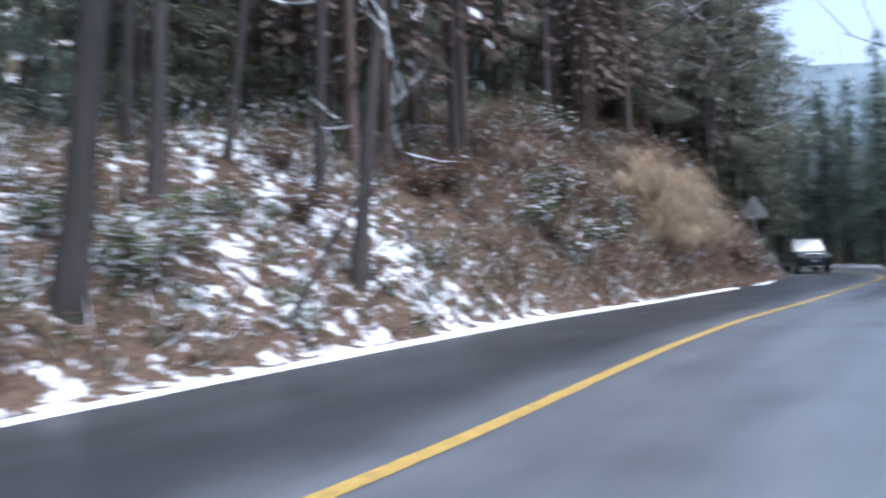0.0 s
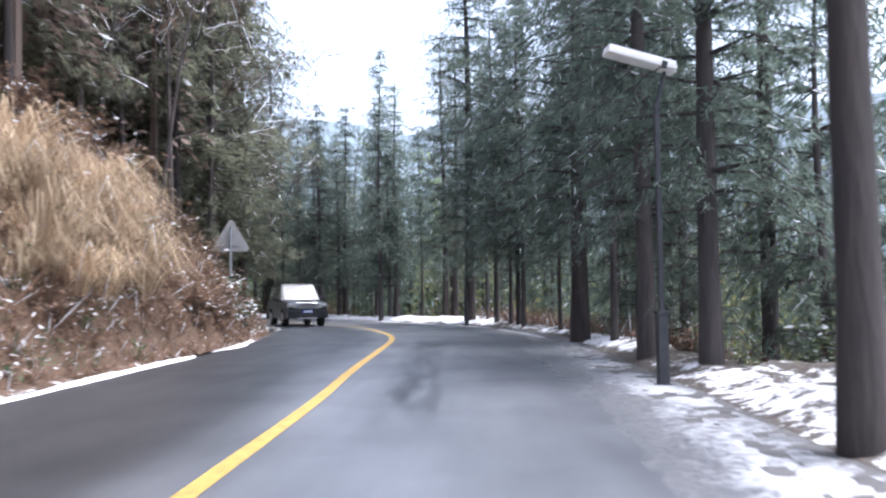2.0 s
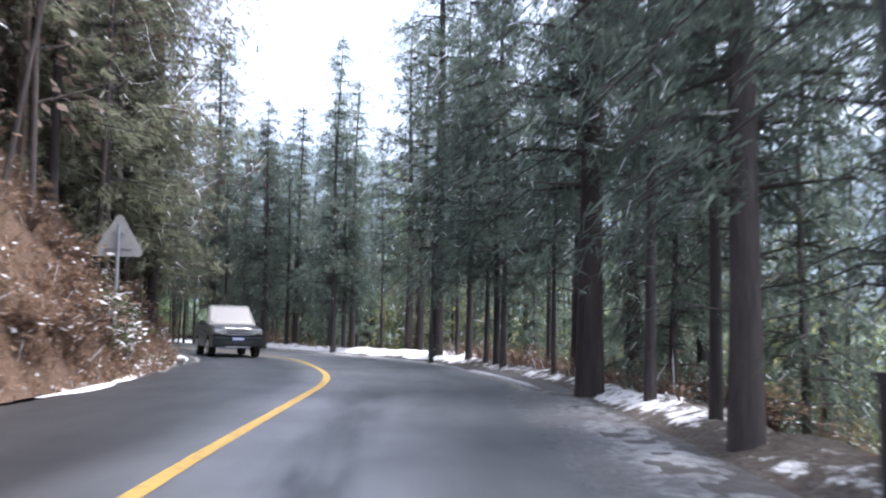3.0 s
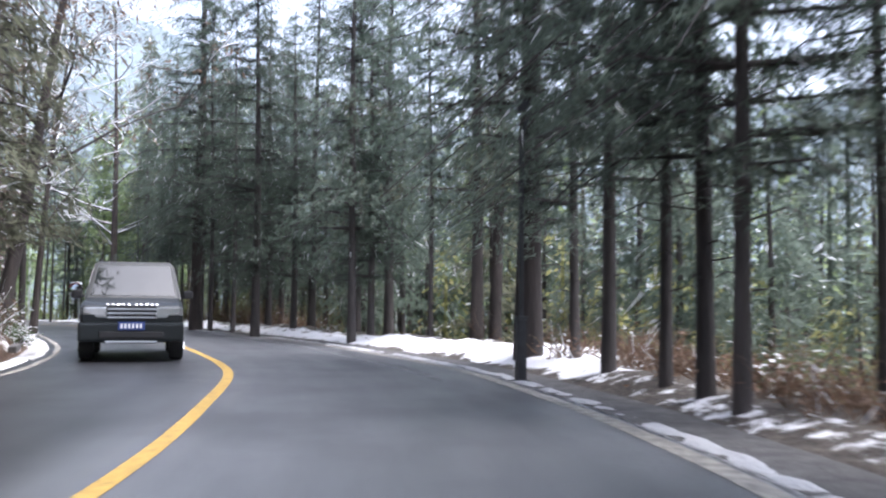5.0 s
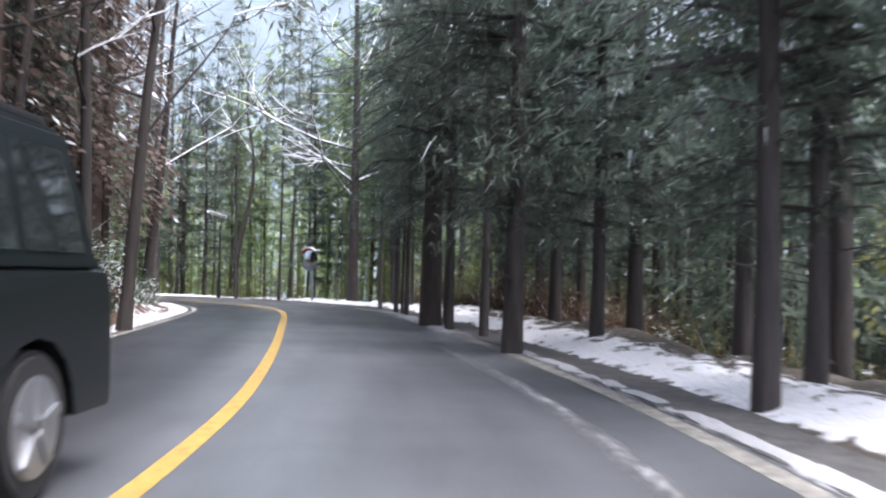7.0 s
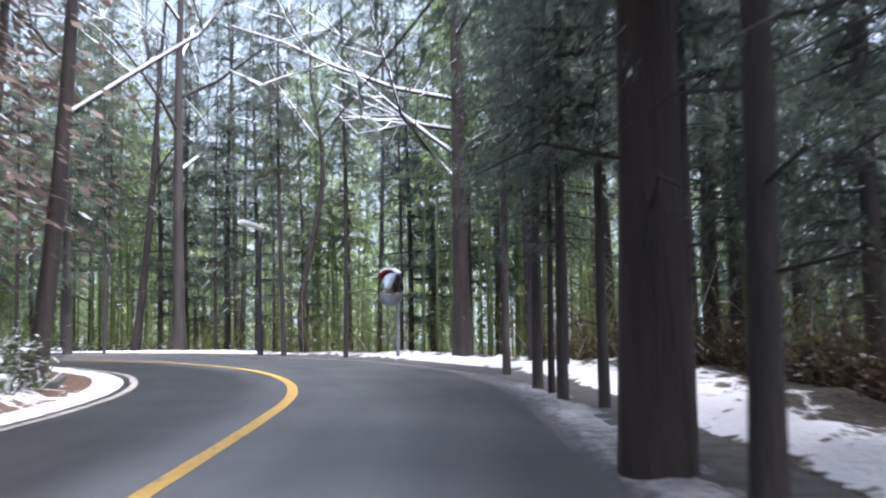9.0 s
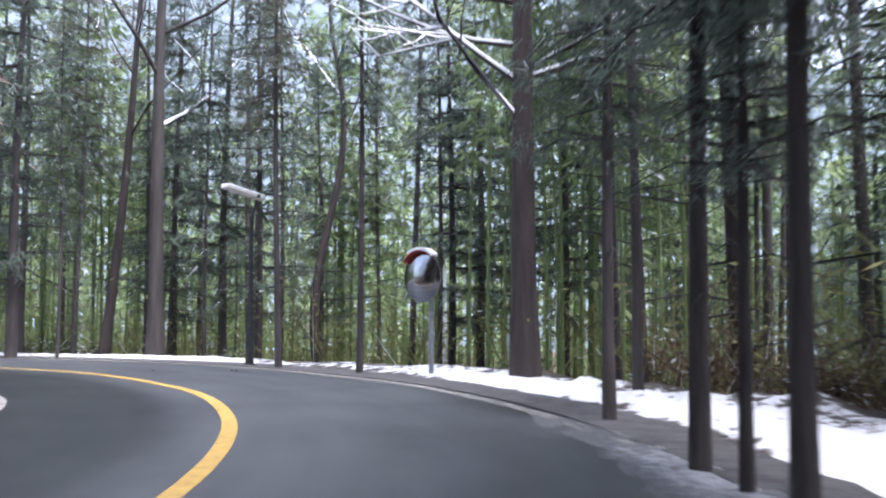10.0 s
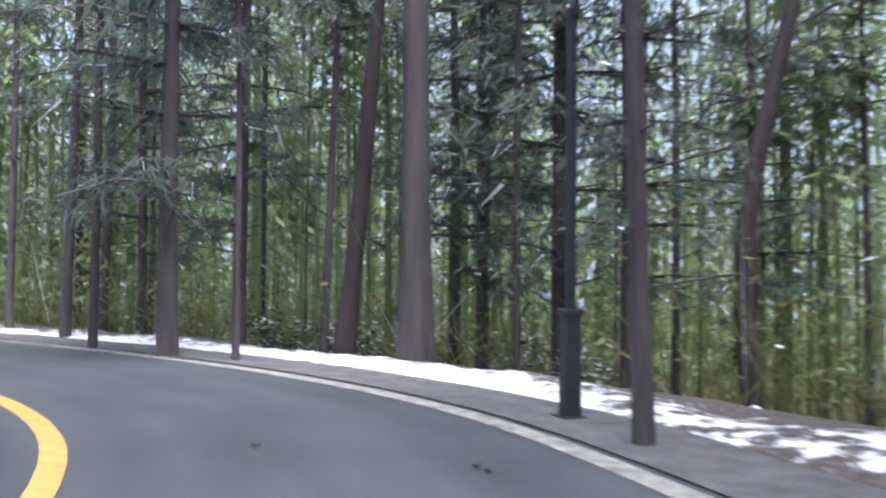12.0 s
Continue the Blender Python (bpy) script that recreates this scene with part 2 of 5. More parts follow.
BARK_GREY = material("grey_bark", [(0.3, (0.032, 0.028, 0.027)), (0.7, (0.076, 0.066, 0.061))], 5, 0.9, bump=0.6, bump_scale=24, spread=0.25, upright=0.14)
BAMBOO_STEM = material("bamboo_stem", [(0.3, (0.09, 0.14, 0.05)), (0.7, (0.2, 0.26, 0.1))], 3, 0.5, spread=0.3)
NEEDLES = foliage("cedar_needles", (0.1, 0.13, 0.105), (0.165, 0.205, 0.165), 0.014, 0.65)
NEEDLES_PINE = foliage("pine_needles", (0.112, 0.122, 0.086), (0.19, 0.196, 0.136), 0.018, 0.65)
BAMBOO_LEAF = foliage("bamboo_leaves", (0.16, 0.225, 0.1), (0.35, 0.43, 0.22), 0.015, 0.55)
SHRUB_LEAF = foliage("evergreen_shrub_leaves", (0.035, 0.06, 0.03), (0.1, 0.13, 0.06), 0.3, 0.35)
YELLOW_LEAF = foliage("yellow_green_undergrowth", (0.13, 0.145, 0.055), (0.31, 0.3, 0.13), 0.03, 0.5)
BROWN_LEAF = foliage("withered_brown_leaves", (0.1, 0.066, 0.046), (0.225, 0.15, 0.105), 0.04, 0.4)
DRY_GRASS = foliage("dry_golden_grass", (0.27, 0.185, 0.115), (0.64, 0.52, 0.36), 0.01, 0.4)
TWIG_HAZE = foliage("fine_brown_twigs", (0.09, 0.068, 0.056), (0.2, 0.15, 0.125), 0.03, 0.4)
TWIG = material("brown_twigs", [(0.3, (0.06, 0.04, 0.032)), (0.7, (0.16, 0.11, 0.085))], 8, 0.9, spread=0.3)
BLACK_METAL = material("black_lamp_paint", [(0.3, (0.012, 0.013, 0.016)), (0.7, (0.03, 0.032, 0.038))], 6, 0.45)
GALVANISED = material("galvanised_steel", [(0.3, (0.2, 0.21, 0.225)), (0.7, (0.31, 0.325, 0.34))], 9, 0.5, metal=0.4)
SIGN_BACK = material("weathered_sign_back", [(0.3, (0.22, 0.22, 0.215)), (0.7, (0.32, 0.32, 0.315))], 4, 0.55, metal=0.2)
LAMP_WHITE = material("lamp_head_white", [(0.3, (0.62, 0.61, 0.57)), (0.7, (0.74, 0.73, 0.7))], 4, 0.5)
RED_PAINT = material("mirror_hood_red", [(0.3, (0.38, 0.03, 0.035)), (0.7, (0.5, 0.05, 0.055))], 4, 0.4)
STONE_WHITE = material("painted_marker_stone", [(0.3, (0.6, 0.58, 0.54)), (0.7, (0.76, 0.75, 0.72))], 5, 0.75, bump=0.3)


def plain(name, col, rough=0.4, metal=0.0, coat=0.0):
    m = material(name, [(0.3, tuple(c * 0.9 for c in col)), (0.7, tuple(min(1, c * 1.08) for c in col))], 3, rough, metal=metal, coat=coat)
    return m


CAR_PAINT = plain("dark_green_car_paint", (0.005, 0.008, 0.009), 0.38, 0.0, 0.08)
CAR_TRIM = plain("black_plastic_trim", (0.015, 0.015, 0.017), 0.6)
CAR_SILVER = plain("silver_trim", (0.5, 0.51, 0.53), 0.3, 0.9)
CAR_GLASS = plain("tinted_car_glass", (0.02, 0.024, 0.026), 0.05)
CAR_GLASS.node_tree.nodes["Principled BSDF"].inputs["Coat Weight"].default_value = 1.0
CAR_GLASS.node_tree.nodes["Principled BSDF"].inputs["Coat IOR"].default_value = 1.5
LAMP_GLASS = plain("headlight_glass", (0.3, 0.32, 0.33), 0.12, 0.3, 1.0)
PLATE_BLUE = plain("blue_plate", (0.025, 0.05, 0.2), 0.4)
PLATE_WHITE = plain("white_plate_marks", (0.75, 0.75, 0.78), 0.5)
RUBBER = plain("tyre_rubber", (0.018, 0.018, 0.019), 0.8)
RIM = plain("alloy_rim", (0.4, 0.41, 0.43), 0.35, 0.8)
MIRROR = plain("mirror_glass", (0.42, 0.44, 0.46), 0.12, 1.0)


# ---------- small mesh tools ----------
def part(name, bm, mat, parent=None, label="", smooth=False):
    me = bpy.data.meshes.new(name)
    bm.to_mesh(me)
    bm.free()
    me.materials.append(mat)
    if smooth:
        me.polygons.foreach_set("use_smooth", [True] * len(me.polygons))
    ob = new(name, me)
    ob.parent = parent
    if label:
        tagged(ob, label)
    return ob


def mesh_part(name, verts, faces, mat, parent=None, label="", smooth=True):
    me = bpy.data.meshes.new(name)
    me.from_pydata([tuple(v) for v in verts], [], [tuple(q) for q in faces])
    me.materials.append(mat)
    if smooth:
        me.polygons.foreach_set("use_smooth", [True] * len(me.polygons))
    ob = new(name, me)
    ob.parent = parent
    if label:
        tagged(ob, label)
    return ob


def box(bm, size, m=None, bevel=0.0):
    r = bmesh.ops.create_cube(bm, size=1, matrix=(m or Matrix()) @ Matrix.Diagonal((*size, 1)))
    if bevel:
        edges = list({e for v in r["verts"] for e in v.link_edges})
        bmesh.ops.bevel(bm, geom=edges, offset=bevel, segments=2, affect="EDGES", profile=0.7)


def rod(bm, r1, r2, a, b, n=10):
    a, b = Vector(a), Vector(b)
    m = Matrix.Translation((a + b) / 2) @ (b - a).to_track_quat("Z", "Y").to_matrix().to_4x4()
    bmesh.ops.create_cone(bm, cap_ends=True, segments=n, radius1=r1, radius2=r2, depth=(b - a).length, matrix=m)


def thing(name, label, category, m, group="", kind=""):
    ob = tagged(new(name), label, category, group, kind)
    ob.matrix_basis = m
    return ob


# ---------- the road's line ----------
LINE = np.array([(-10.5, -40), (-10, -26), (-8.8, -14), (-6.7, -5.5), (-3.1, 2.2), (0.05, 7.3), (3.1, 12.65), (5.75, 16.95), (7.3, 19.2), (10.2, 23.3), (12.9, 27.3),
                 (16.1, 31.9), (19.25, 36.5), (21.45, 40.4), (23.25, 44.4), (24.65, 47.8), (25.4, 50.4), (26.3, 54.8), (26.85, 58.0), (27.15, 60.6), (27.5, 64.5), (27.9, 70.1), (28.25, 75.5),
                 (28.32, 78.5), (28.0, 81.2), (27.4, 83.4), (26.75, 85.1), (26.2, 86.0), (25.62, 86.85), (25.0, 87.75), (24.45, 88.42), (23.9, 88.98), (23.35, 89.47), (22.5, 90.08), (21.6, 90.55), (19.8, 91.4), (16.6, 92.4), (12.0, 93.2), (5, 93.0), (-5, 90.2), (-18, 84), (-34, 74)], float)


def smooth_line(pts, step=0.4):
    out = []
    for i in range(len(pts) - 1):
        p0, p1, p2, p3 = pts[max(i - 1, 0)], pts[i], pts[i + 1], pts[min(i + 2, len(pts) - 1)]
        k = max(2, int(np.hypot(*(p2 - p1)) / step))
        for u in np.arange(k) / k:
            out.append(0.5 * (2 * p1 + (p2 - p0) * u + (2 * p0 - 5 * p1 + 4 * p2 - p3) * u * u + (3 * p1 - p0 - 3 * p2 + p3) * u ** 3))
    return np.array(out + [pts[-1]])


AXIS = smooth_line(LINE)
for _ in range(6):
    AXIS[1:-1] = (AXIS[:-2] + 2 * AXIS[1:-1] + AXIS[2:]) / 4
RUN = np.concatenate([[0], np.cumsum(np.hypot(*np.diff(AXIS, axis=0).T))])
ALONG = np.gradient(AXIS, axis=0)
ALONG /= np.hypot(*ALONG.T)[:, None]
ACROSS = np.stack([ALONG[:, 1], -ALONG[:, 0]], 1)      # to the right of the way
NORTH = AXIS[:, 1]


def run_at(y):
    """The run of the axis where it passes y (before the last bend)."""
    k = int(np.argmax(NORTH >= y))
    return float(RUN[k])


def near_axis(x, y):
    """Run and signed distance (right +) of places."""
    x, y = np.atleast_1d(np.asarray(x, float)), np.atleast_1d(np.asarray(y, float))
    s, d = np.empty_like(x), np.empty_like(x)
    for a in range(0, len(x), 4000):
        dx = x[a:a + 4000, None] - AXIS[None, :, 0]
        dy = y[a:a + 4000, None] - AXIS[None, :, 1]
        q = dx * dx + dy * dy
        k = q.argmin(1)
        i = np.arange(len(k))
        s[a:a + 4000] = RUN[k]
        side = np.sign(dx[i, k] * ACROSS[k, 0] + dy[i, k] * ACROSS[k, 1])
        d[a:a + 4000] = np.sqrt(q[i, k]) * np.where(side == 0, 1, side)
    return s, d


def lattice(ix, iy, seed):
    h = np.sin(ix * 127.1 + iy * 311.7 + seed * 74.7) * 43758.5453
    return h - np.floor(h)


def vnoise(x, y, seed=0):
    ix, iy = np.floor(x), np.floor(y)
    fx, fy = x - ix, y - iy
    fx, fy = fx * fx * (3 - 2 * fx), fy * fy * (3 - 2 * fy)
    a, b = lattice(ix, iy, seed), lattice(ix + 1, iy, seed)
    c, d = lattice(ix, iy + 1, seed), lattice(ix + 1, iy + 1, seed)
    return (a * (1 - fx) + b * fx) * (1 - fy) + (c * (1 - fx) + d * fx) * fy - 0.5


def rough_noise(x, y, scale, seed=0, octaves=4):
    out, amp = 0, 1.0
    for o in range(octaves):
        out = out + amp * vnoise(x / scale, y / scale, seed + o)
        amp, scale = amp * 0.5, scale * 0.47
    return out


def by_run(s, *pairs):
    """Values given at the northing y, read along the run."""
    return np.interp(s, [run_at(y) if y < 92.5 else RUN[-1] * 0.75 for y, _ in pairs], [v for _, v in pairs])


def half_r(s):
    """Width of the valley-side lane."""
    return by_run(s, (-20, 3.3), (17, 3.35), (24, 3.65), (34, 4.0), (43, 4.05), (50, 3.85), (62, 3.7), (74, 3.5), (80, 3.45), (85, 3.3), (88, 3.1), (91.5, 2.95))


def half_l(s):
    """Width of the hill-side lane."""
    return by_run(s, (-20, 3.5), (34, 3.55), (39, 4.0), (42.5, 4.25), (46.5, 3.6), (54, 3.15), (65, 3.05), (76, 2.75), (84, 2.65), (91.5, 2.75))


def road_z(s, d):
    return 0.0 * s + 0.0 * d


def verge_width(s):
    return by_run(s, (-20, 3.0), (10, 3.0), (17, 4.0), (21, 2.4), (26, 0.7), (38, 0.35), (45.5, 0.45), (48, 2.2), (53, 2.8), (57, 1.3), (60, 1.2), (68, 1.2), (74, 1.3), (82, 1.7), (86, 1.2), (88, 0.5), (91.5, 0.5))


def surface_z(s, d, x, y):
    """Height of the land beside and under the road."""
    base = road_z(s, d)
    # right: apron, snowy verge, then the drop to the valley
    e = np.maximum(d - half_r(s) - 0.75, 0)
    vw = verge_width(s)
    right = by_run(s, (-20, 0.2), (70, 0.2), (80, 0.14), (86, 0.07), (91.5, 0.05)) * np.clip(e / 0.6, 0, 1) + by_run(s, (-20, 1.0), (84, 1.0), (88, 0.4)) * (0.2 * rough_noise(x, y, 1.3, 3) + 0.15 * rough_noise(x, y, 0.5, 8, 3)) * np.clip(e, 0, 1)
    f = np.maximum(e - vw, 0)
    fall = by_run(s, (-20, 0.42), (66, 0.4), (82, 0.26), (91.5, 0.2))
    right = right - fall * np.where(f < 24, f * np.clip(f / 2.5, 0.25, 1), 24 + 0.1 * (f - 24)) + 0.9 * rough_noise(x, y, 6, 9) * np.clip(f / 6, 0, 1)
    # left: kerb and cutting
    g = np.maximum(-d - half_l(s) - 0.45, 0)
    steep = by_run(s, (-20, 0.5), (6, 0.6), (14, 0.7), (22, 1.2), (28, 1.7), (40, 1.6), (47, 1.1), (54, 0.6), (60, 0.85), (70, 0.85), (75, 0.6), (80, 0.14), (91.5, 0.02))
    foot = by_run(s, (-20, 5), (14, 5), (28, 3.0), (40, 2.6), (48, 2.0), (56, 4), (74, 5), (91.5, 4))
    upper = by_run(s, (-20, 0.1), (18, 0.14), (27, 0.4), (48, 0.5), (56, 0.35), (72, 0.3), (82, 0.05), (91.5, 0.0))
    ramp = np.clip(g / 0.5, 0, 1)
    left = steep * np.minimum(g, foot) * ramp + upper * np.clip(g - foot, 0, 26) + (0.1 + 0.35 * np.clip(steep, 0, 1)) * rough_noise(x, y, 1.7, 5) * np.clip(g / 1.2, 0, 1)
    return base + np.where(d > 0, right, left)


def spot(x, y):
    """Height of the land at one place."""
    s, d = near_axis(x, y)
    return float(surface_z(s, d, np.array([x]), np.array([y]))[0])


def ribbon(name, d0, d1, s0, s1, mat, dz=0.0, nd=2, step=0.5, lift=None, cover=None, thick=0.0):
    """A sheet that follows the road from run s0 to s1, between two distances from its line (numbers or functions of the run)."""
    ss = np.arange(s0, s1 + step / 2, step)
    uu = np.linspace(0, 1, nd)
    lo = d0(ss) if callable(d0) else np.full_like(ss, d0)
    hi = d1(ss) if callable(d1) else np.full_like(ss, d1)
    D = lo[:, None] * (1 - uu) + hi[:, None] * uu
    S = np.repeat(ss[:, None], nd, 1)
    ax, ay = np.interp(S, RUN, AXIS[:, 0]), np.interp(S, RUN, AXIS[:, 1])
    nx, ny = np.interp(S, RUN, ACROSS[:, 0]), np.interp(S, RUN, ACROSS[:, 1])
    X, Y = ax + nx * D, ay + ny * D
    Z = (lift(S, D, X, Y) if lift else road_z(S, D)) + dz
    n = len(ss)
    verts = np.stack([X, Y, Z], -1).reshape(-1, 3)
    idx = np.arange(n * nd).reshape(n, nd)
    quads = np.stack([idx[:-1, :-1], idx[:-1, 1:], idx[1:, 1:], idx[1:, :-1]], -1).reshape(-1, 4)
    ob = mesh_part(name, verts.tolist(), quads.tolist(), mat)
    uvs = ob.data.uv_layers.new(name="lane")
    loops = np.empty(len(ob.data.loops), np.int32)
    ob.data.loops.foreach_get("vertex_index", loops)
    uvs.data.foreach_set("uv", np.stack([D.ravel()[loops], S.ravel()[loops]], 1).ravel())
    if cover is not None:
        a = ob.data.attributes.new("cover", "FLOAT", "POINT")
        a.data.foreach_set("value", cover(S, D, X, Y).ravel())
    return ob


END = float(RUN[-1]) - 1
# ---------- ground sheet to the horizon ----------
xs = np.concatenate([np.linspace(-1800, -60, 22)[:-1], np.arange(-60, -12, 3.0), np.arange(-12, 62, 0.9), np.arange(62, 130, 4.0), np.linspace(130, 1800, 22)])
ys = np.concatenate([np.linspace(-1500, -60, 16)[:-1], np.arange(-60, -4, 4.0), np.arange(-4, 124, 0.9), np.arange(124, 190, 4.0), np.linspace(190, 2200, 24)])
GX, GY = np.meshgrid(xs, ys)
gx, gy = GX.ravel(), GY.ravel()
gs, gd = near_axis(gx, gy)
gz = surface_z(gs, gd, gx, gy)
under = (gd > -16) & (gd < half_r(gs) + 0.75 + verge_width(gs) + 3.5)
gz = np.where(under, gz - 0.35, gz)
idx = np.arange(len(gx)).reshape(GX.shape)
quads = np.stack([idx[:-1, :-1], idx[:-1, 1:], idx[1:, 1:], idx[1:, :-1]], -1).reshape(-1, 4)
ground = mesh_part("ground", np.stack([gx, gy, gz], 1).tolist(), quads.tolist(), GROUND)
tagged(ground, "brown forest floor with patches of thin snow", "ground", kind="structure")
ga = ground.data.attributes.new("cover", "FLOAT", "POINT")
ga.data.foreach_set("value", np.where(gd < 0, 0.42, 0.33) + 0.0 * gx)

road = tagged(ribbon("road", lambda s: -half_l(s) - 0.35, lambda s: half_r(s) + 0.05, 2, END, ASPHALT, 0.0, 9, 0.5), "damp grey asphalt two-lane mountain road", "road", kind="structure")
apron = ribbon("pavement", lambda s: half_r(s) + 0.02, lambda s: half_r(s) + 1.0, 2, END, CONCRETE, 0.012, 3, 0.6)
tagged(apron, "stained concrete gutter strip along the road edge", "gutter", kind="structure")
line = ribbon("road_marking", -0.075, 0.075, 2, END, YELLOW, 0.005, 2, 0.5)
tagged(line, "worn solid yellow centre line on asphalt", "road marking", kind="structure")
edge = ribbon("edge_marking", lambda s: half_r(s) - 0.24, lambda s: half_r(s) - 0.05, run_at(31), END, WHITE_LINE, 0.005, 2, 0.5)
tagged(edge, "dirty white edge line on asphalt", "road marking", kind="structure")
edge_left = ribbon("edge_marking", lambda s: 0.2 - half_l(s), lambda s: 0.32 - half_l(s), run_at(40), END, WHITE_LINE, 0.005, 2, 0.5)
tagged(edge_left, "faint dirty edge line beside the kerb", "road marking", kind="structure")


def verge_cover(S, D, X, Y):
    e = D - half_r(S) - 0.75
    vw = verge_width(S)
    inside = np.clip((e - 0.05 + by_run(S, (-20, 0.1), (40, 0.1), (70, 0.25), (91.5, 0.25)) + 0.35 * rough_noise(S, D, 1.9, 21, 3)) / 0.35, 0, 1)
    out = np.clip((vw + by_run(S, (-20, 0.6), (28, 0.6), (32, 1.4), (39, 0.95), (46, 0.75), (48, 0.6), (84, 0.6), (88, 1.3), (91.5, 1.1)) - e) / 1.6, 0, 1)
    full = by_run(S, (-20, 0.46), (18.5, 0.49), (21.5, 0.37), (26, 0.4), (34, 0.44), (45, 0.46), (48, 0.54), (56, 0.5), (64, 0.48), (74, 0.5), (84.5, 0.52), (86.5, 0.37), (88.5, 0.38), (90, 0.48), (91.5, 0.48))
    return 0.3 + (full - 0.3 + 0.16) * inside * out


verge = ribbon("verge", lambda s: half_r(s) + 0.65, lambda s: half_r(s) + 0.75 + verge_width(s) + 4.0, 2, END, VERGE, 0.0, 34, 0.35, surface_z, verge_cover)
tagged(verge, "uneven roadside verge under patchy white snow", "verge", kind="structure")


def bank_cover(S, D, X, Y):
    g = -D - half_l(S) - 0.1
    low = by_run(S, (-20, 0.44), (12, 0.45), (20, 0.42), (26, 0.3), (36, 0.3), (41, 0.36), (47, 0.25), (56, 0.4), (70, 0.43), (78, 0.42), (84, 0.22), (91.5, 0.22)) - 0.16 * np.clip((g - 4.5) / 2, 0, 1)
    return low + by_run(S, (-20, 0.06), (16, 0.08), (24, 0.2), (48, 0.2), (54, 0.04), (91.5, 0.04)) * np.clip(1 - g / 0.6, 0, 1) + by_run(S, (-20, 0.22), (16, 0.2), (24, 0.06), (50, 0.05), (56, 0.2), (91.5, 0.2)) * rough_noise(X, Y, 3.2, 33, 3)


bank = ribbon("bank", -18.0, lambda s: -half_l(s) - 0.1, 2, END, BANK, 0.0, 56, 0.45, surface_z, bank_cover)
tagged(bank, "steep reddish-brown roadside bank with patches of snow", "bank", kind="structure")


def ridge(height, seed, scale, sharp=1.0, uneven=1.1, fill=0.55):
    def lift(S, D, X, Y):
        w = (D - D[:, :1]) / (D[:, -1:] - D[:, :1])
        arch = np.clip(np.sin(np.pi * w), 0, 1) ** sharp
        return road_z(S, D) + (height * (fill + uneven * (0.7 * rough_noise(S * 0.6, D * 2.0, scale, seed, 3) + 0.45 * rough_noise(S * 0.25, D, 1.6, seed + 9, 2)))) * arch - 0.012
    return lift


snow_left = ribbon("kerb_snow", lambda s: -half_l(s) - 0.36, lambda s: -half_l(s), 4, run_at(52), SNOW, 0.0, 7, 0.16, ridge(0.07, 41, 1.2, 0.6))
tagged(ribbon("kerb_snow", lambda s: -half_l(s) - 0.45, lambda s: 0.1 - half_l(s), run_at(52), run_at(93), DIRTY_SNOW, 0.0, 7, 0.16, ridge(0.1, 43, 1.2, 0.6)), "low ridge of dirty grey snow along the kerb", "snow", kind="structure")
tagged(snow_left, "low ridge of white snow along the kerb", "snow", kind="structure")


def slush_cover(full, inner, outer):
    """Cover that is fullest in the middle of the strip and fades to both sides."""
    def cover(S, D, X, Y):
        w = (D - D[:, :1]) / (D[:, -1:] - D[:, :1])
        band = np.clip(w / inner, 0, 1) * np.clip((1 - w) / outer, 0, 1)
        fade = np.clip((S - S[:1]) / 6, 0, 1) * np.clip((S[-1:] - S) / 6, 0, 1)
        band = band * fade
        return full * band + 0.34 * rough_noise(S, D * 2.2, 1.8, 77, 3) * band + (1 - band) * 0.05
    return cover


def trodden(seed):
    def lift(S, D, X, Y):
        w = (D - D[:, :1]) / (D[:, -1:] - D[:, :1])
        fade = np.clip((S - S[:1]) / 4, 0, 1) * np.clip((S[-1:] - S) / 4, 0, 1)
        return road_z(S, D) + 0.046 * fade * np.clip(np.sin(np.pi * w), 0, 1) * (0.75 + 0.9 * rough_noise(S, D * 1.6, 0.3, seed, 3)) - 0.013
    return lift


slush_a = ribbon("slush", lambda s: half_r(s) - 0.85, lambda s: half_r(s) + 1.05, 4, run_at(37), SLUSH, 0.0, 22, 0.12, trodden(57), slush_cover(0.48, 0.5, 0.3))
tagged(slush_a, "dirty trodden slush beside the road", "slush", kind="structure")
slush_b = ribbon("slush", lambda s: half_r(s) - 0.06, lambda s: half_r(s) + 0.34, run_at(33), run_at(68), SLUSH, 0.0, 12, 0.12, trodden(63), slush_cover(0.86, 0.3, 0.3))
tagged(slush_b, "thin broken slush beside the edge line", "slush", kind="structure")
slush_c = ribbon("slush", lambda s: half_r(s) - 0.7, lambda s: half_r(s) + 0.4, run_at(64), run_at(82.5), SLUSH, 0.0, 18, 0.1, trodden(71), slush_cover(0.62, 0.35, 0.35))
track = ribbon("slush", lambda s: half_r(s) - 1.1, lambda s: half_r(s) - 0.8, run_at(45), run_at(68), SLUSH, 0.0, 8, 0.12, trodden(75), slush_cover(0.3, 0.4, 0.4))
tagged(track, "thin pale trail of slush left by tyres", "slush", kind="structure")
tagged(slush_c, "dirty grey slush along the outer bend", "slush", kind="structure")


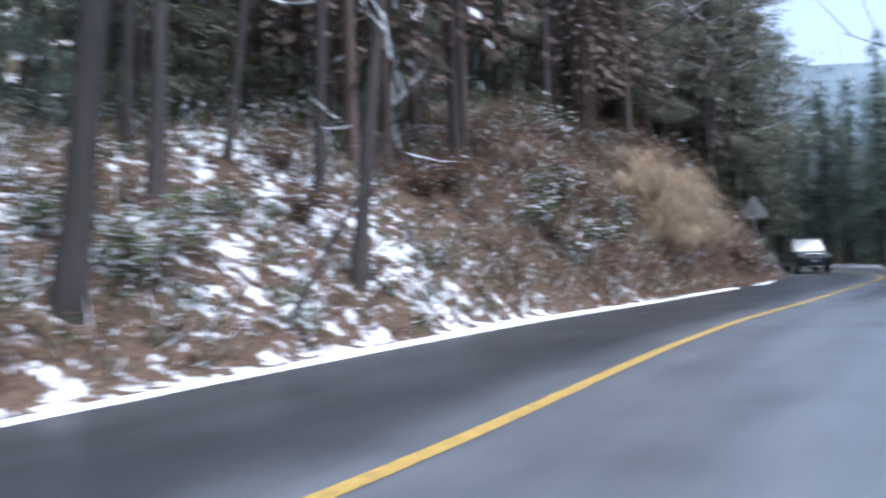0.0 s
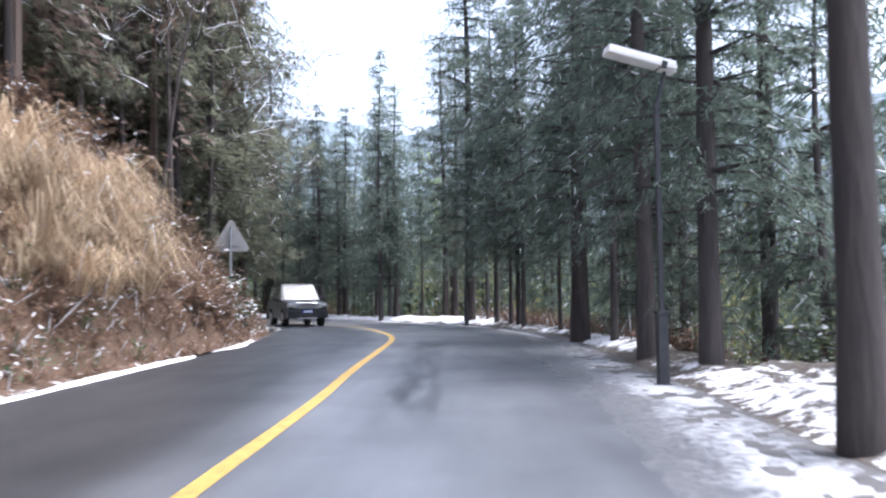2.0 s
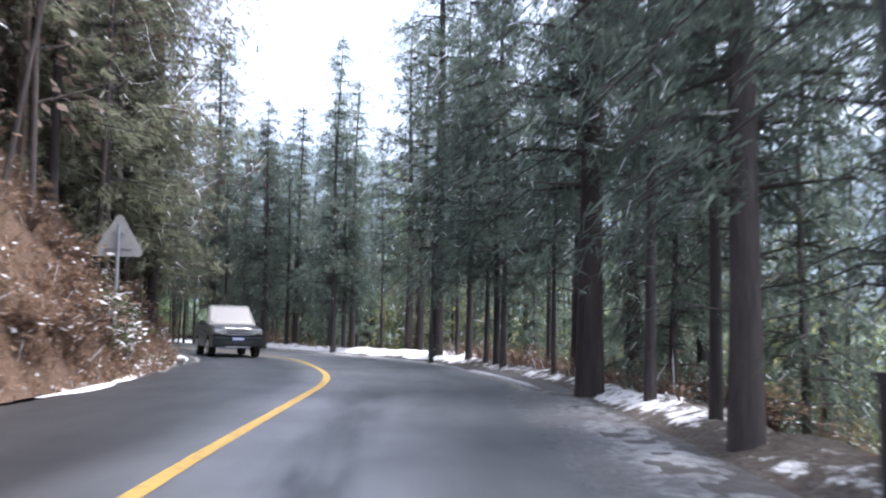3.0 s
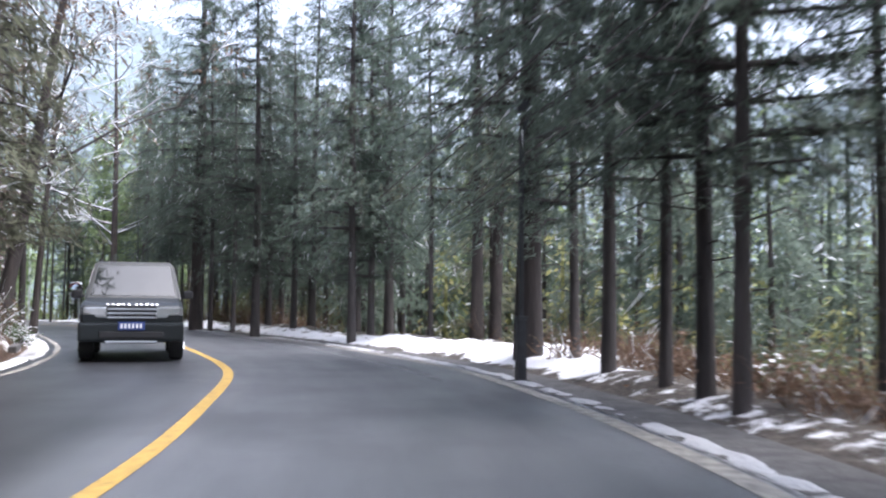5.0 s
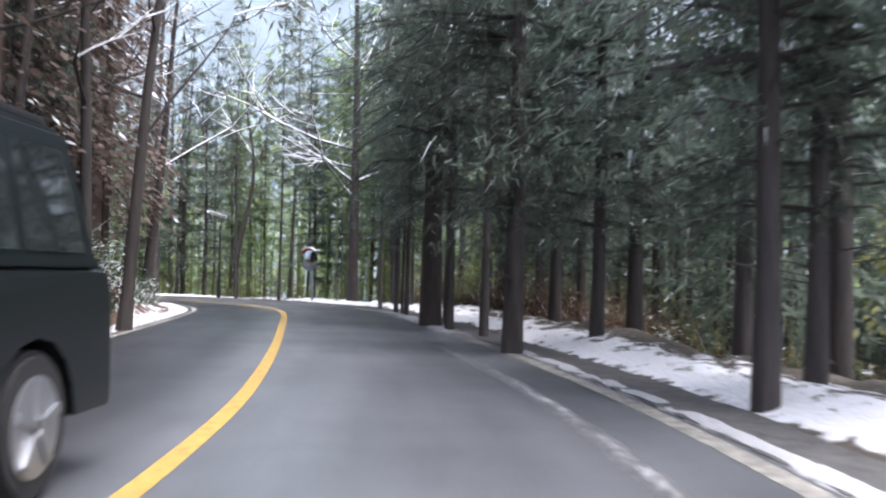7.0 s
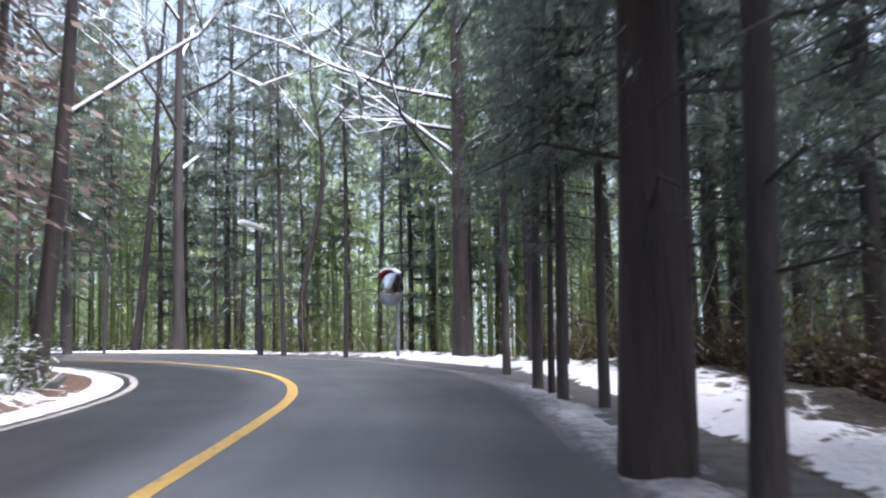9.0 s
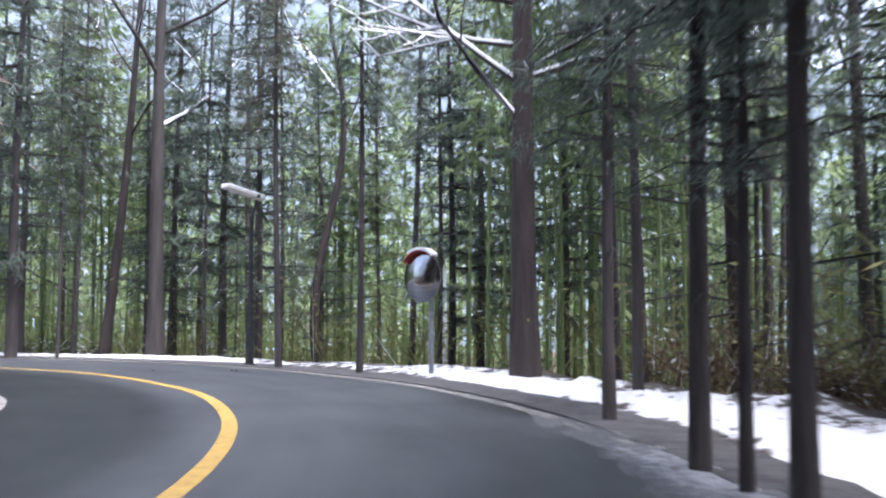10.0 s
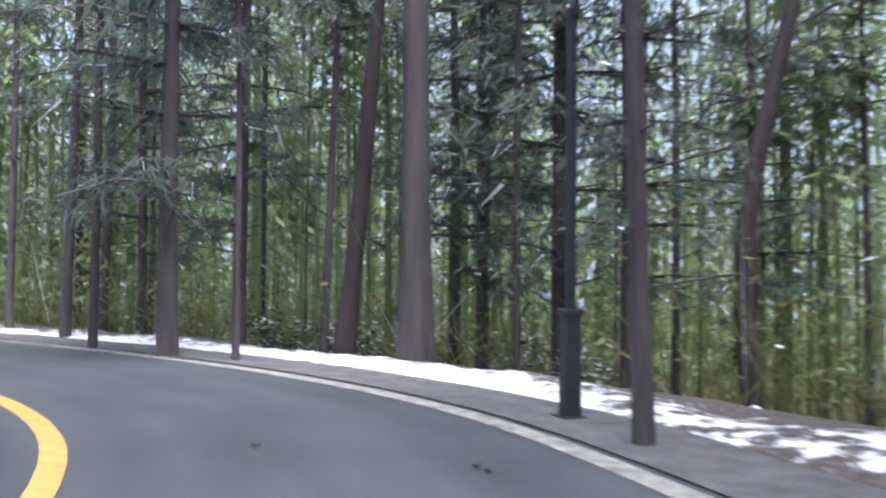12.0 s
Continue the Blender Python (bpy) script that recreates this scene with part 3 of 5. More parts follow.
# ---------- trees ----------
def tube(V, F, pts, radii, sides):
    """A bent tapering tube through pts."""
    base = len(V)
    pts = [Vector(p) for p in pts]
    for i, (p, r) in enumerate(zip(pts, radii)):
        way = (pts[min(i + 1, len(pts) - 1)] - pts[max(i - 1, 0)]).normalized()
        a = way.orthogonal().normalized() if abs(way.z) < 0.9 else Vector((1, 0, 0)).cross(way).normalized()
        b = way.cross(a)
        for k in range(sides):
            t = 2 * math.pi * k / sides
            V.append(p + (a * math.cos(t) + b * math.sin(t)) * r)
    for i in range(len(pts) - 1):
        for k in range(sides):
            j = (k + 1) % sides
            o = base + i * sides
            F.append((o + k, o + j, o + sides + j, o + sides + k))


def blade(V, F, root, tip, width, up):
    """A pointed leaf or spray of two triangles, bent a little."""
    root, tip = Vector(root), Vector(tip)
    side = (tip - root).cross(up)
    if side.length < 1e-5:
        side = Vector((1, 0, 0))
    side = side.normalized() * width
    mid = root.lerp(tip, 0.45)
    o = len(V)
    V.extend((root, mid + side, tip, mid - side))
    F.append((o, o + 1, o + 2, o + 3))


def needle_spray(V, F, root, tip, width, up):
    """A slim spray of needles: one triangle that narrows to its tip."""
    side = (tip - root).cross(up)
    side = side.normalized() * width if side.length > 1e-5 else Vector((width, 0, 0))
    o = len(V)
    V.extend((root + side, root - side, tip))
    F.append((o, o + 1, o + 2))


def trunk_points(rng, H, lean=(0, 0), wob=0.15, n=8, bow=0.0, crook=0.0):
    pts = []
    ph = rng.uniform(0, 6.3)
    for i in range(n + 1):
        u = i / n
        pts.append(Vector((lean[0] * u * H + bow * math.sin(u * math.pi) - crook * math.sin(u * H * 0.65) * (u * H < 9.66) + wob * math.sin(u * 5 + ph) * u, lean[1] * u * H + wob * math.cos(u * 4 + ph) * u, u * H - 0.35 * (1 - u))))
    return pts


def along(pts, u):
    f = min(max(u, 0), 0.9999) * (len(pts) - 1)
    i = int(f)
    return pts[i].lerp(pts[i + 1], f - i)


def trunk_radii(r, n, flare=1.35, top=0.12):
    return [r * (flare if i == 0 else 1.0) * (1 - (1 - top) * (i / n) ** 1.1) for i in range(n + 1)]


def conifer(seed, H, r, base, reach, label, bark, needles, whorl=0.42, per=5, spray=0.42, droop=0.35, dead=True, tip=1.0, lean=(0, 0), clump=9, slender=0.8, taper=0.55):
    """A cedar or pine: a tapering trunk, dead lower twigs, and whorls of drooping sprays."""
    rng = random.Random(seed)
    ob = thing("conifer_tree", label, "tree", Matrix(), "roadside conifers")
    pts = trunk_points(rng, H, lean, 0.12, 9)
    V, F = [], []
    tube(V, F, pts, trunk_radii(r, 9, 1.2), 10)
    LV, LF = [], []
    z = base
    ph, ph2 = rng.uniform(0, 6.28), rng.uniform(0, 6.28)
    while z < H - 0.2:
        u = z / H
        full = 1 - (z - base) / (H - base)
        size = reach * (full ** taper * 0.88 + 0.1) * rng.uniform(0.75, 1.12) * tip
        if z - base < 1.0:
            size *= 0.8
        for k in range(per):
            if rng.random() < 0.1:
                continue
            a = rng.uniform(0, 2 * math.pi)
            L = size * rng.uniform(0.55, 1.1) * (1 + 0.22 * math.sin(2 * a + ph + z * 0.35) + 0.14 * math.sin(3 * a + ph2 - z * 0.6))
            o = along(pts, u)
            rise = rng.uniform(-0.1, 0.3) * (0.4 + u)
            hang = droop * rng.uniform(0.5, 1.5)
            end = o + Vector((math.cos(a) * L, math.sin(a) * L, L * (rise - hang)))
            mid = o.lerp(end, 0.5) + Vector((0, 0, L * hang * 0.45))
            if dead:
                tube(V, F, [o, mid, end], [0.014 + 0.012 * L, 0.016, 0.006], 3)
            m = max(3, int(clump * L / 1.2))
            for q in range(m):
                w = (q + rng.random()) / m
                w = 0.12 + 0.88 * w
                p = (o.lerp(mid, w * 2) if w < 0.5 else mid.lerp(end, w * 2 - 1))
                out = 0.16 * L * w
                p = p + Vector((rng.gauss(0, out), rng.gauss(0, out), rng.gauss(-0.04, 0.1)))
                for _ in range(5 if slender < 0.7 else 3):
                    b = a + rng.uniform(-1.5, 1.5)
                    sl = spray * rng.uniform(0.6, 1.25)
                    t = p + Vector((math.cos(b) * sl, math.sin(b) * sl, -sl * rng.uniform(-0.2, 1.1)))
                    needle_spray(LV, LF, p + Vector((rng.gauss(0, 0.05), rng.gauss(0, 0.05), rng.uniform(-0.1, 0.1))), t, sl * rng.uniform(0.11, 0.2) * slender, Vector((rng.uniform(-0.7, 0.7), rng.uniform(-0.7, 0.7), 1)))
        z += whorl * rng.uniform(0.6, 1.4)
    if dead:
        z = 1.6
        while z < base + 1:
            a = rng.uniform(0, 6.28)
            o = along(pts, z / H)
            L = rng.uniform(0.3, 1.4)
            tube(V, F, [o, o + Vector((math.cos(a) * L * 0.6, math.sin(a) * L * 0.6, 0.1 * L)), o + Vector((math.cos(a + 0.2) * L, math.sin(a + 0.2) * L, -0.1 * L))], [0.016, 0.011, 0.004], 3)
            z += rng.uniform(0.15, 0.5)
    mesh_part("trunk", V, F, bark, ob)
    mesh_part("crown", LV, LF, needles, ob, smooth=False)
    return ob


def bare_tree(seed, H, r, label, bark, fork=0.45, lean=(0, 0), bow=0.0, spread=0.75, levels=3, limbs=9, snow=0.5, leaf=None, name="bare_tree", boughs=(), stout=0.38, crook=0.0):
    """A leafless broadleaf tree with forking limbs; snow lies along the flatter ones."""
    rng = random.Random(seed)
    ob = thing(name, label, "tree", Matrix(), "bare trees")
    rings = 10 if not crook else 26
    pts = trunk_points(rng, H, lean, 0.2, rings, bow, crook)
    V, F, SV, SF, LV, LF = [], [], [], [], [], []
    tube(V, F, pts, trunk_radii(r, rings), 10)

    def limb(o, way, L, rad, level):
        steps = 4 if level < 2 else 2
        q, p, w = [o], o, way.normalized()
        for i in range(steps):
            w = (w + Vector((rng.uniform(-0.28, 0.28), rng.uniform(-0.28, 0.28), rng.uniform(-0.1, 0.26)))).normalized()
            p = p + w * L / steps
            q.append(p)
        tube(V, F, q, [rad * (1 - 0.8 * i / steps) for i in range(steps + 1)], 5 if level == 0 else 3)
        if rng.random() < snow and abs(way.normalized().z) < 0.75 and level < 3:
            rr = rad * 0.95 + 0.01
            tube(SV, SF, [x + Vector((0, 0, rad * 0.32 + 0.006)) for x in q], [rr * (0.95 - 0.6 * i / steps) for i in range(steps + 1)], 4)
        if leaf and level >= 1:
            for x in q[-3:]:
                for _ in range(3):
                    e = Vector((rng.gauss(0, 0.12), rng.gauss(0, 0.12), rng.gauss(-0.06, 0.1)))
                    blade(LV, LF, x + e, x + e * 2, 0.028, Vector((rng.uniform(-1, 1), rng.uniform(-1, 1), 1)))
        if level < levels - 1:
            for _ in range(rng.randint(2, 4) if limbs < 8 else rng.randint(3, 5)):
                u = rng.uniform(0.25, 1.0)
                side = w.cross(Vector((rng.uniform(-1, 1), rng.uniform(-1, 1), rng.uniform(-1, 1)))).normalized()
                limb(along(q, u), (w * 0.7 + side * 0.8 + Vector((0, 0, 0.12))), L * rng.uniform(0.35, 0.6), rad * 0.45, level + 1)

    for i in range(limbs):
        u = fork + (1 - fork) * (i + rng.random() * 0.6) / limbs
        a = i * 2.4 + rng.uniform(-0.5, 0.5)
        L = H * 0.32 * (1.15 - 0.6 * (u - fork) / (1 - fork)) * rng.uniform(0.7, 1.15)
        limb(along(pts, u), Vector((math.cos(a) * spread, math.sin(a) * spread, rng.uniform(0.15, 0.75))), L, r * stout * (1.25 - u), 0)
    for z, a, rise, L in boughs:
        a = math.radians(a)
        limb(along(pts, z / H), Vector((math.cos(a), math.sin(a), rise)), L, r * stout * 0.8, 0)
    mesh_part("trunk", V, F, bark, ob)
    if SV:
        tagged(mesh_part("snow_cover", SV, SF, SNOW, ob, "white snow lying along the branches"), kind="stuff")
    if LV:
        mesh_part("foliage", LV, LF, leaf, ob, smooth=False)
    return ob


def bamboo(seed, H, label, n=9):
    """A clump of slender bamboo: jointed stems that nod at the top, feathery leaves on fine twigs."""
    rng = random.Random(seed)
    ob = thing("bamboo_clump", label, "bamboo", Matrix(), "bamboo beyond the bend")
    for i in range(n):
        V, F, LV, LF = [], [], [], []
        a, d = rng.uniform(0, 6.28), rng.uniform(0.1, 1.9)
        h = H * rng.uniform(0.75, 1.1)
        nod = rng.uniform(0, 6.28)
        pts = []
        for k in range(11):
            u = k / 10
            b = 0.09 * h * u ** 3
            pts.append(Vector((math.cos(a) * d + math.cos(nod) * b, math.sin(a) * d + math.sin(nod) * b, u * h - 0.3 * (1 - u) - 0.04 * h * u ** 4)))
        tube(V, F, pts, [0.038 * (1.05 - u / 11) for u in range(11)], 6)
        for k in range(46):
            u = rng.uniform(0.38, 1.0)
            o = along(pts, u)
            b = rng.uniform(0, 6.28)
            L = rng.uniform(0.4, 1.1) * (1.3 - u * 0.6)
            e = o + Vector((math.cos(b) * L, math.sin(b) * L, L * rng.uniform(-0.1, 0.5)))
            for q in range(9):
                p = o.lerp(e, rng.uniform(0.25, 1.05))
                c = b + rng.uniform(-1.2, 1.2)
                s = rng.uniform(0.16, 0.34)
                blade(LV, LF, p, p + Vector((math.cos(c) * s, math.sin(c) * s, -s * rng.uniform(0.2, 0.9))), 0.035, Vector((rng.uniform(-0.6, 0.6), rng.uniform(-0.6, 0.6), 1)))
        st = mesh_part("stem", V, F, BAMBOO_STEM, ob)
        mesh_part("foliage", LV, LF, BAMBOO_LEAF, st, smooth=False)
    return ob


def bush(seed, R, Hh, leaf, label, name="bush", n=260, size=0.14, twigs=16, category="bush"):
    rng = random.Random(seed)
    ob = thing(name, label, category, Matrix(), "undergrowth")
    V, F, LV, LF = [], [], [], []
    for i in range(twigs):
        a, up = rng.uniform(0, 6.28), rng.uniform(0.3, 1.0)
        tip = Vector((math.cos(a) * R * rng.uniform(0.3, 1), math.sin(a) * R * rng.uniform(0.3, 1), Hh * up))
        mid = tip * 0.5 + Vector((rng.uniform(-0.1, 0.1), rng.uniform(-0.1, 0.1), 0.12 * Hh))
        q = [Vector((0, 0, -0.15)), mid, tip]
        tube(V, F, q, [0.016, 0.01, 0.003], 3)
        for k in range(n // twigs):
            p = along(q, rng.uniform(0.35, 1.0)) + Vector((rng.gauss(0, 0.11), rng.gauss(0, 0.11), rng.gauss(0, 0.08)))
            b, s = rng.uniform(0, 6.28), size * rng.uniform(0.6, 1.4)
            blade(LV, LF, p, p + Vector((math.cos(b) * s, math.sin(b) * s, rng.uniform(-0.5, 0.35) * s)), s * 0.28, Vector((rng.uniform(-0.6, 0.6), rng.uniform(-0.6, 0.6), 1)))
    mesh_part("branchwork", V, F, TWIG, ob)
    mesh_part("foliage", LV, LF, leaf, ob, smooth=False)
    return ob


def tussock(seed, R, Hh, n=190):
    """A clump of tall dry grass whose blades arch outwards."""
    rng = random.Random(seed)
    LV, LF = [], []
    for i in range(n):
        a = rng.uniform(0, 6.28)
        o = Vector((math.cos(a) * R * 0.35 * rng.random(), math.sin(a) * R * 0.35 * rng.random(), -0.1))
        h, out = Hh * rng.uniform(0.5, 1.15), R * rng.uniform(0.5, 1.7)
        p1 = o + Vector((math.cos(a) * out * 0.3, math.sin(a) * out * 0.3, h * 0.7))
        p2 = o + Vector((math.cos(a) * out * 0.7, math.sin(a) * out * 0.7, h))
        p3 = o + Vector((math.cos(a) * out * 1.15, math.sin(a) * out * 1.15, h * rng.uniform(0.05, 0.75)))
        w = Vector((-math.sin(a), math.cos(a), 0)) * rng.uniform(0.006, 0.019)
        k = len(LV)
        LV.extend((o - w, o + w, p1 + w, p1 - w, p2 + w * 0.8, p2 - w * 0.8, p3))
        LF.extend(((k, k + 1, k + 2, k + 3), (k + 3, k + 2, k + 4, k + 5), (k + 5, k + 4, k + 6)))
    ob = mesh_part("dry_grass", LV, LF, DRY_GRASS, None, smooth=False)
    tagged(ob, "arching clump of tall dry golden grass on the bank", "grass", "dry grass on the bank")
    return ob


class Grove:
    """Plants copies of one built tree."""

    def __init__(self, ob):
        self.ob, self.used = ob, False

    def plant(self, x, y, scale=1.0, turn=0.0, wide=1.0, sink=0.05, z=None):
        m = Matrix.LocRotScale((x, y, (spot(x, y) if z is None else z) - sink), Euler((0, 0, turn)), (scale * wide, scale * wide, scale))
        if self.used:
            return copy_thing(self.ob, m)
        self.used = True
        self.ob.matrix_basis = m
        return self.ob


rnd = random.Random(5)
DARK = "tall dark-green cedar with a straight bare lower trunk"
near_kw = dict(spray=0.155, clump=20, whorl=0.4, per=6, slender=0.62)
far_kw = dict(spray=0.4, clump=6, whorl=0.5, per=5, dead=False)
cedars = [Grove(conifer(11, 14.5, 0.17, 2.8, 2.9, DARK, BARK_DARK, NEEDLES, **near_kw)),
          Grove(conifer(12, 13.2, 0.14, 2.5, 2.7, DARK, BARK_DARK, NEEDLES, **near_kw)),
          Grove(conifer(13, 15.5, 0.2, 3.5, 3.2, DARK, BARK_BROWN, NEEDLES, **near_kw)),
          Grove(conifer(14, 13.0, 0.09, 4.1, 1.8, "slim dark-green cedar on a thin trunk", BARK_DARK, NEEDLES, **near_kw)),
          Grove(conifer(17, 13.5, 0.1, 2.9, 2.7, "slim-trunked dark cedar with a full drooping crown", BARK_DARK, NEEDLES, **near_kw))]
far_cedars = [Grove(conifer(15, 13, 0.14, 1.8, 2.9, "tall dark-green cedar in the valley wood", BARK_DARK, NEEDLES, **far_kw)),
              Grove(conifer(16, 11, 0.12, 2.0, 2.6, "dense dark-green cedar in the valley wood", BARK_DARK, NEEDLES, **far_kw))]
slim = [Grove(conifer(21, 15, 0.07, 6.0, 1.4, "slender pole-like conifer with a small high crown", BARK_DARK, NEEDLES, per=4, spray=0.21, clump=14, slender=0.62)),
        Grove(conifer(22, 16, 0.085, 6.5, 1.7, "slender bare-stemmed pine with a small high crown", BARK_DARK, NEEDLES_PINE, per=4, spray=0.21, clump=14, lean=(0.02, 0.01), slender=0.62))]
pines = [Grove(conifer(31, 14, 0.16, 4.0, 3.0, "open-crowned pine with reddish-brown trunk", BARK_BROWN, NEEDLES_PINE, whorl=0.5, per=5, spray=0.17, droop=0.05, clump=17, slender=0.62)),
         Grove(conifer(32, 16, 0.18, 4.6, 3.2, "tall thin-crowned pine, lightly snowed", BARK_BROWN, NEEDLES_PINE, whorl=0.55, per=5, spray=0.17, droop=0.0, lean=(0.03, 0.02), clump=17, slender=0.62))]
far_pines = [Grove(conifer(33, 13, 0.13, 1.6, 2.9, "grey-green pine on the wooded slope", BARK_BROWN, NEEDLES_PINE, spray=0.4, clump=6, whorl=0.6, per=5, droop=0.1, dead=False))]
hill_pines = [Grove(conifer(34, 15, 0.12, 1.8, 2.6, "dark hillside pine branched almost to the ground", BARK_BROWN, NEEDLES_PINE, whorl=0.5, per=5, spray=0.24, droop=0.1, clump=12, slender=0.62))]
spire = Grove(conifer(41, 15.0, 0.12, 3.0, 3.1, "narrow pointed cedar with snow-dusted tiers", BARK_DARK, NEEDLES, whorl=0.42, droop=0.4, spray=0.15, clump=20, per=6, slender=0.62, taper=0.9))
low_cedar = [Grove(conifer(51, 7, 0.08, 0.8, 1.7, "young bushy cedar below the road edge", BARK_DARK, NEEDLES, per=5, spray=0.21, clump=14, slender=0.62)),
             Grove(conifer(52, 11, 0.1, 2.0, 2.3, "layered dark young pine beyond the bend", BARK_DARK, NEEDLES, whorl=0.5, droop=0.1, spray=0.2, clump=14, slender=0.62))]
bares = [Grove(bare_tree(61, 17, 0.2, "leafless tree with snow-lined branches", BARK_BROWN, 0.3)),
         Grove(bare_tree(62, 15, 0.13, "slim leafless tree with fine twigs", BARK_GREY, 0.3, (0.05, 0.0), spread=0.6)),
         Grove(bare_tree(63, 12, 0.1, "thin leaning leafless tree", BARK_BROWN, 0.35, (0.16, 0.05), spread=0.6, limbs=7)),
         Grove(bare_tree(64, 16, 0.12, "leafless tree with a haze of reddish twigs", BARK_BROWN, 0.22, (0.0, 0.04), spread=0.5, limbs=9, snow=0.3, leaf=BROWN_LEAF)),
         Grove(bare_tree(69, 7, 0.07, "small leafless tree under white snow", BARK_GREY, 0.14, (0.06, 0.02), spread=0.9, limbs=9, snow=0.95))]
light_bares = [Grove(bare_tree(73, 15, 0.12, "slim leafless tree in the woods", BARK_GREY, 0.3, (0.04, 0.0), spread=0.6, limbs=5, snow=0.3)),
               Grove(bare_tree(74, 15, 0.11, "brownish twiggy tree in the woods", BARK_BROWN, 0.25, (0.0, 0.03), spread=0.5, limbs=5, snow=0.2, leaf=BROWN_LEAF))]
bamboos = [Grove(bamboo(71, 13.5, "clump of slender light-green bamboo")), Grove(bamboo(72, 11, "clump of slender yellow-green bamboo"))]
TAKEN = []


def stand(groves, places):
    """Trees at x, y: which of the groves, and its scale."""
    for x, y, g, k in places:
        TAKEN.append((x, y))
        groves[g].plant(x, y, k, rnd.uniform(0, 6.28))


def single(ob, x, y, turn):
    TAKEN.append((x, y))
    ob.matrix_basis = pose(x, y, spot(x, y) - 0.05, 0, 0, turn)


# first stretch, valley side: the old roadside tree and the dark stand behind the lamp
single(bare_tree(65, 14, 0.17, "old roadside tree with snow-lined side branches", BARK_BROWN, 0.24, (0.0, 0.0), spread=0.95, limbs=8, snow=0.6, stout=0.2, boughs=((3.9, -50, 0.4, 1.6), (4.4, -50, 0.25, 3.2), (3.6, 130, 0.3, 2.4), (4.6, 140, 0.2, 2.6))), 11.5, 17.6, 200)
stand(bares, ((10.9, 14.0, 1, 1.0), (17.5, 16.0, 4, 1.0), (19.5, 18.5, 4, 1.1), (16.2, 18.2, 4, 0.9), (21.0, 21.0, 4, 1.2), (15.0, 12.5, 4, 1.1), (22.5, 17.0, 0, 0.8)))
stand(cedars, ((15.8, 22.5, 0, 0.95), (17.2, 25.0, 0, 1.0), (18.7, 26.5, 3, 0.9), (20.2, 28.8, 3, 1.05), (21.6, 31.4, 2, 1.15), (24.0, 32.6, 1, 1.0),
               (19.5, 24.3, 0, 1.0), (22.6, 28.9, 1, 1.0), (25.7, 32.2, 0, 1.0), (25.8, 35.9, 2, 0.95), (24.9, 35.85, 3, 0.75)))
# middle stretch, valley side
stand(cedars, ((27.0, 40.2, 4, 0.9), (27.6, 41.2, 4, 1.1), (28.1, 42.3, 3, 1.0), (28.8, 44.1, 4, 1.15), (30.1, 46.4, 4, 1.0), (30.1, 47.7, 2, 1.05), (28.0, 39.4, 3, 0.9),
               (32.4, 58.3, 1, 0.8), (34.0, 60.2, 0, 1.0), (33.0, 56.0, 3, 0.9)))
stand(cedars, ((31.05, 64.0, 0, 0.95), (32.7, 64.7, 1, 0.85), (31.65, 67.9, 3, 1.1), (31.4, 69.8, 3, 1.15), (31.35, 71.5, 2, 1.05), (32.0, 72.8, 3, 0.9),
               (34.0, 62.4, 1, 1.0), (34.4, 67.0, 0, 1.0), (33.9, 70.2, 1, 1.0), (35.6, 73.0, 1, 1.0)))
stand(pines, ((33.7, 54.8, 0, 1.1), (34.4, 55.0, 1, 1.0)))
stand([spire], ((31.5, 57.7, 0, 1.0),))
# last straight and bend, valley side
stand(cedars, ((32.5, 74.7, 3, 0.85), (32.05, 75.8, 3, 0.85), (31.75, 76.7, 3, 0.9), (31.8, 77.7, 3, 0.6), (31.75, 78.5, 3, 0.95), (31.75, 81.6, 3, 0.85), (35.4, 79.6, 1, 0.95), (35.6, 76.4, 0, 0.9)))
stand(slim, ((32.6, 84.0, 0, 1.0), (33.2, 86.2, 1, 1.0), (33.4, 88.9, 1, 0.95), (33.0, 82.6, 0, 0.8)))
stand(pines, ((35.0, 87.0, 1, 1.0), (35.6, 82.0, 0, 0.9)))
stand(cedars, ((37.5, 80.0, 1, 0.95), (37.2, 75.5, 3, 1.1)))
single(bare_tree(66, 17, 0.21, "large leafless tree with long snow-covered limbs", BARK_BROWN, 0.27, (-0.02, 0.0), spread=1.0, limbs=11, snow=0.95, stout=0.3, boughs=((4.2, 145, 0.9, 4.2), (5.4, 140, 0.28, 3.2), (4.8, 150, 0.6, 3.0), (5.0, -30, 0.4, 3.0))), 31.45, 86.5, 35)
stand(slim, ((28.75, 88.95, 0, 0.85), (29.6, 96.9, 1, 1.1), (30.3, 94.2, 0, 0.9)))
stand(low_cedar, ((30.6, 94.7, 1, 1.05), (31.4, 96.6, 1, 1.15), (32.3, 93.6, 1, 1.1), (33.4, 95.2, 1, 1.2)))
single(bare_tree(67, 13, 0.145, "crooked S-shaped tree with a forked top", BARK_BROWN, 0.5, (0.02, 0.0), 0.0, spread=0.55, limbs=6, snow=0.4, crook=0.34), 27.3, 97.2, 20)
single(bare_tree(68, 17, 0.2, "stout leafless tree forking above head height", BARK_GREY, 0.3, (0.0, 0.0), spread=0.5, limbs=9, snow=0.4), 23.45, 95.1, 70)
single(bare_tree(79, 14, 0.14, "dark trunk leaning beside the stout tree", BARK_BROWN, 0.4, (0.1, 0.0), spread=0.6, limbs=7, snow=0.3, stout=0.3), 21.8, 96.2, 0)
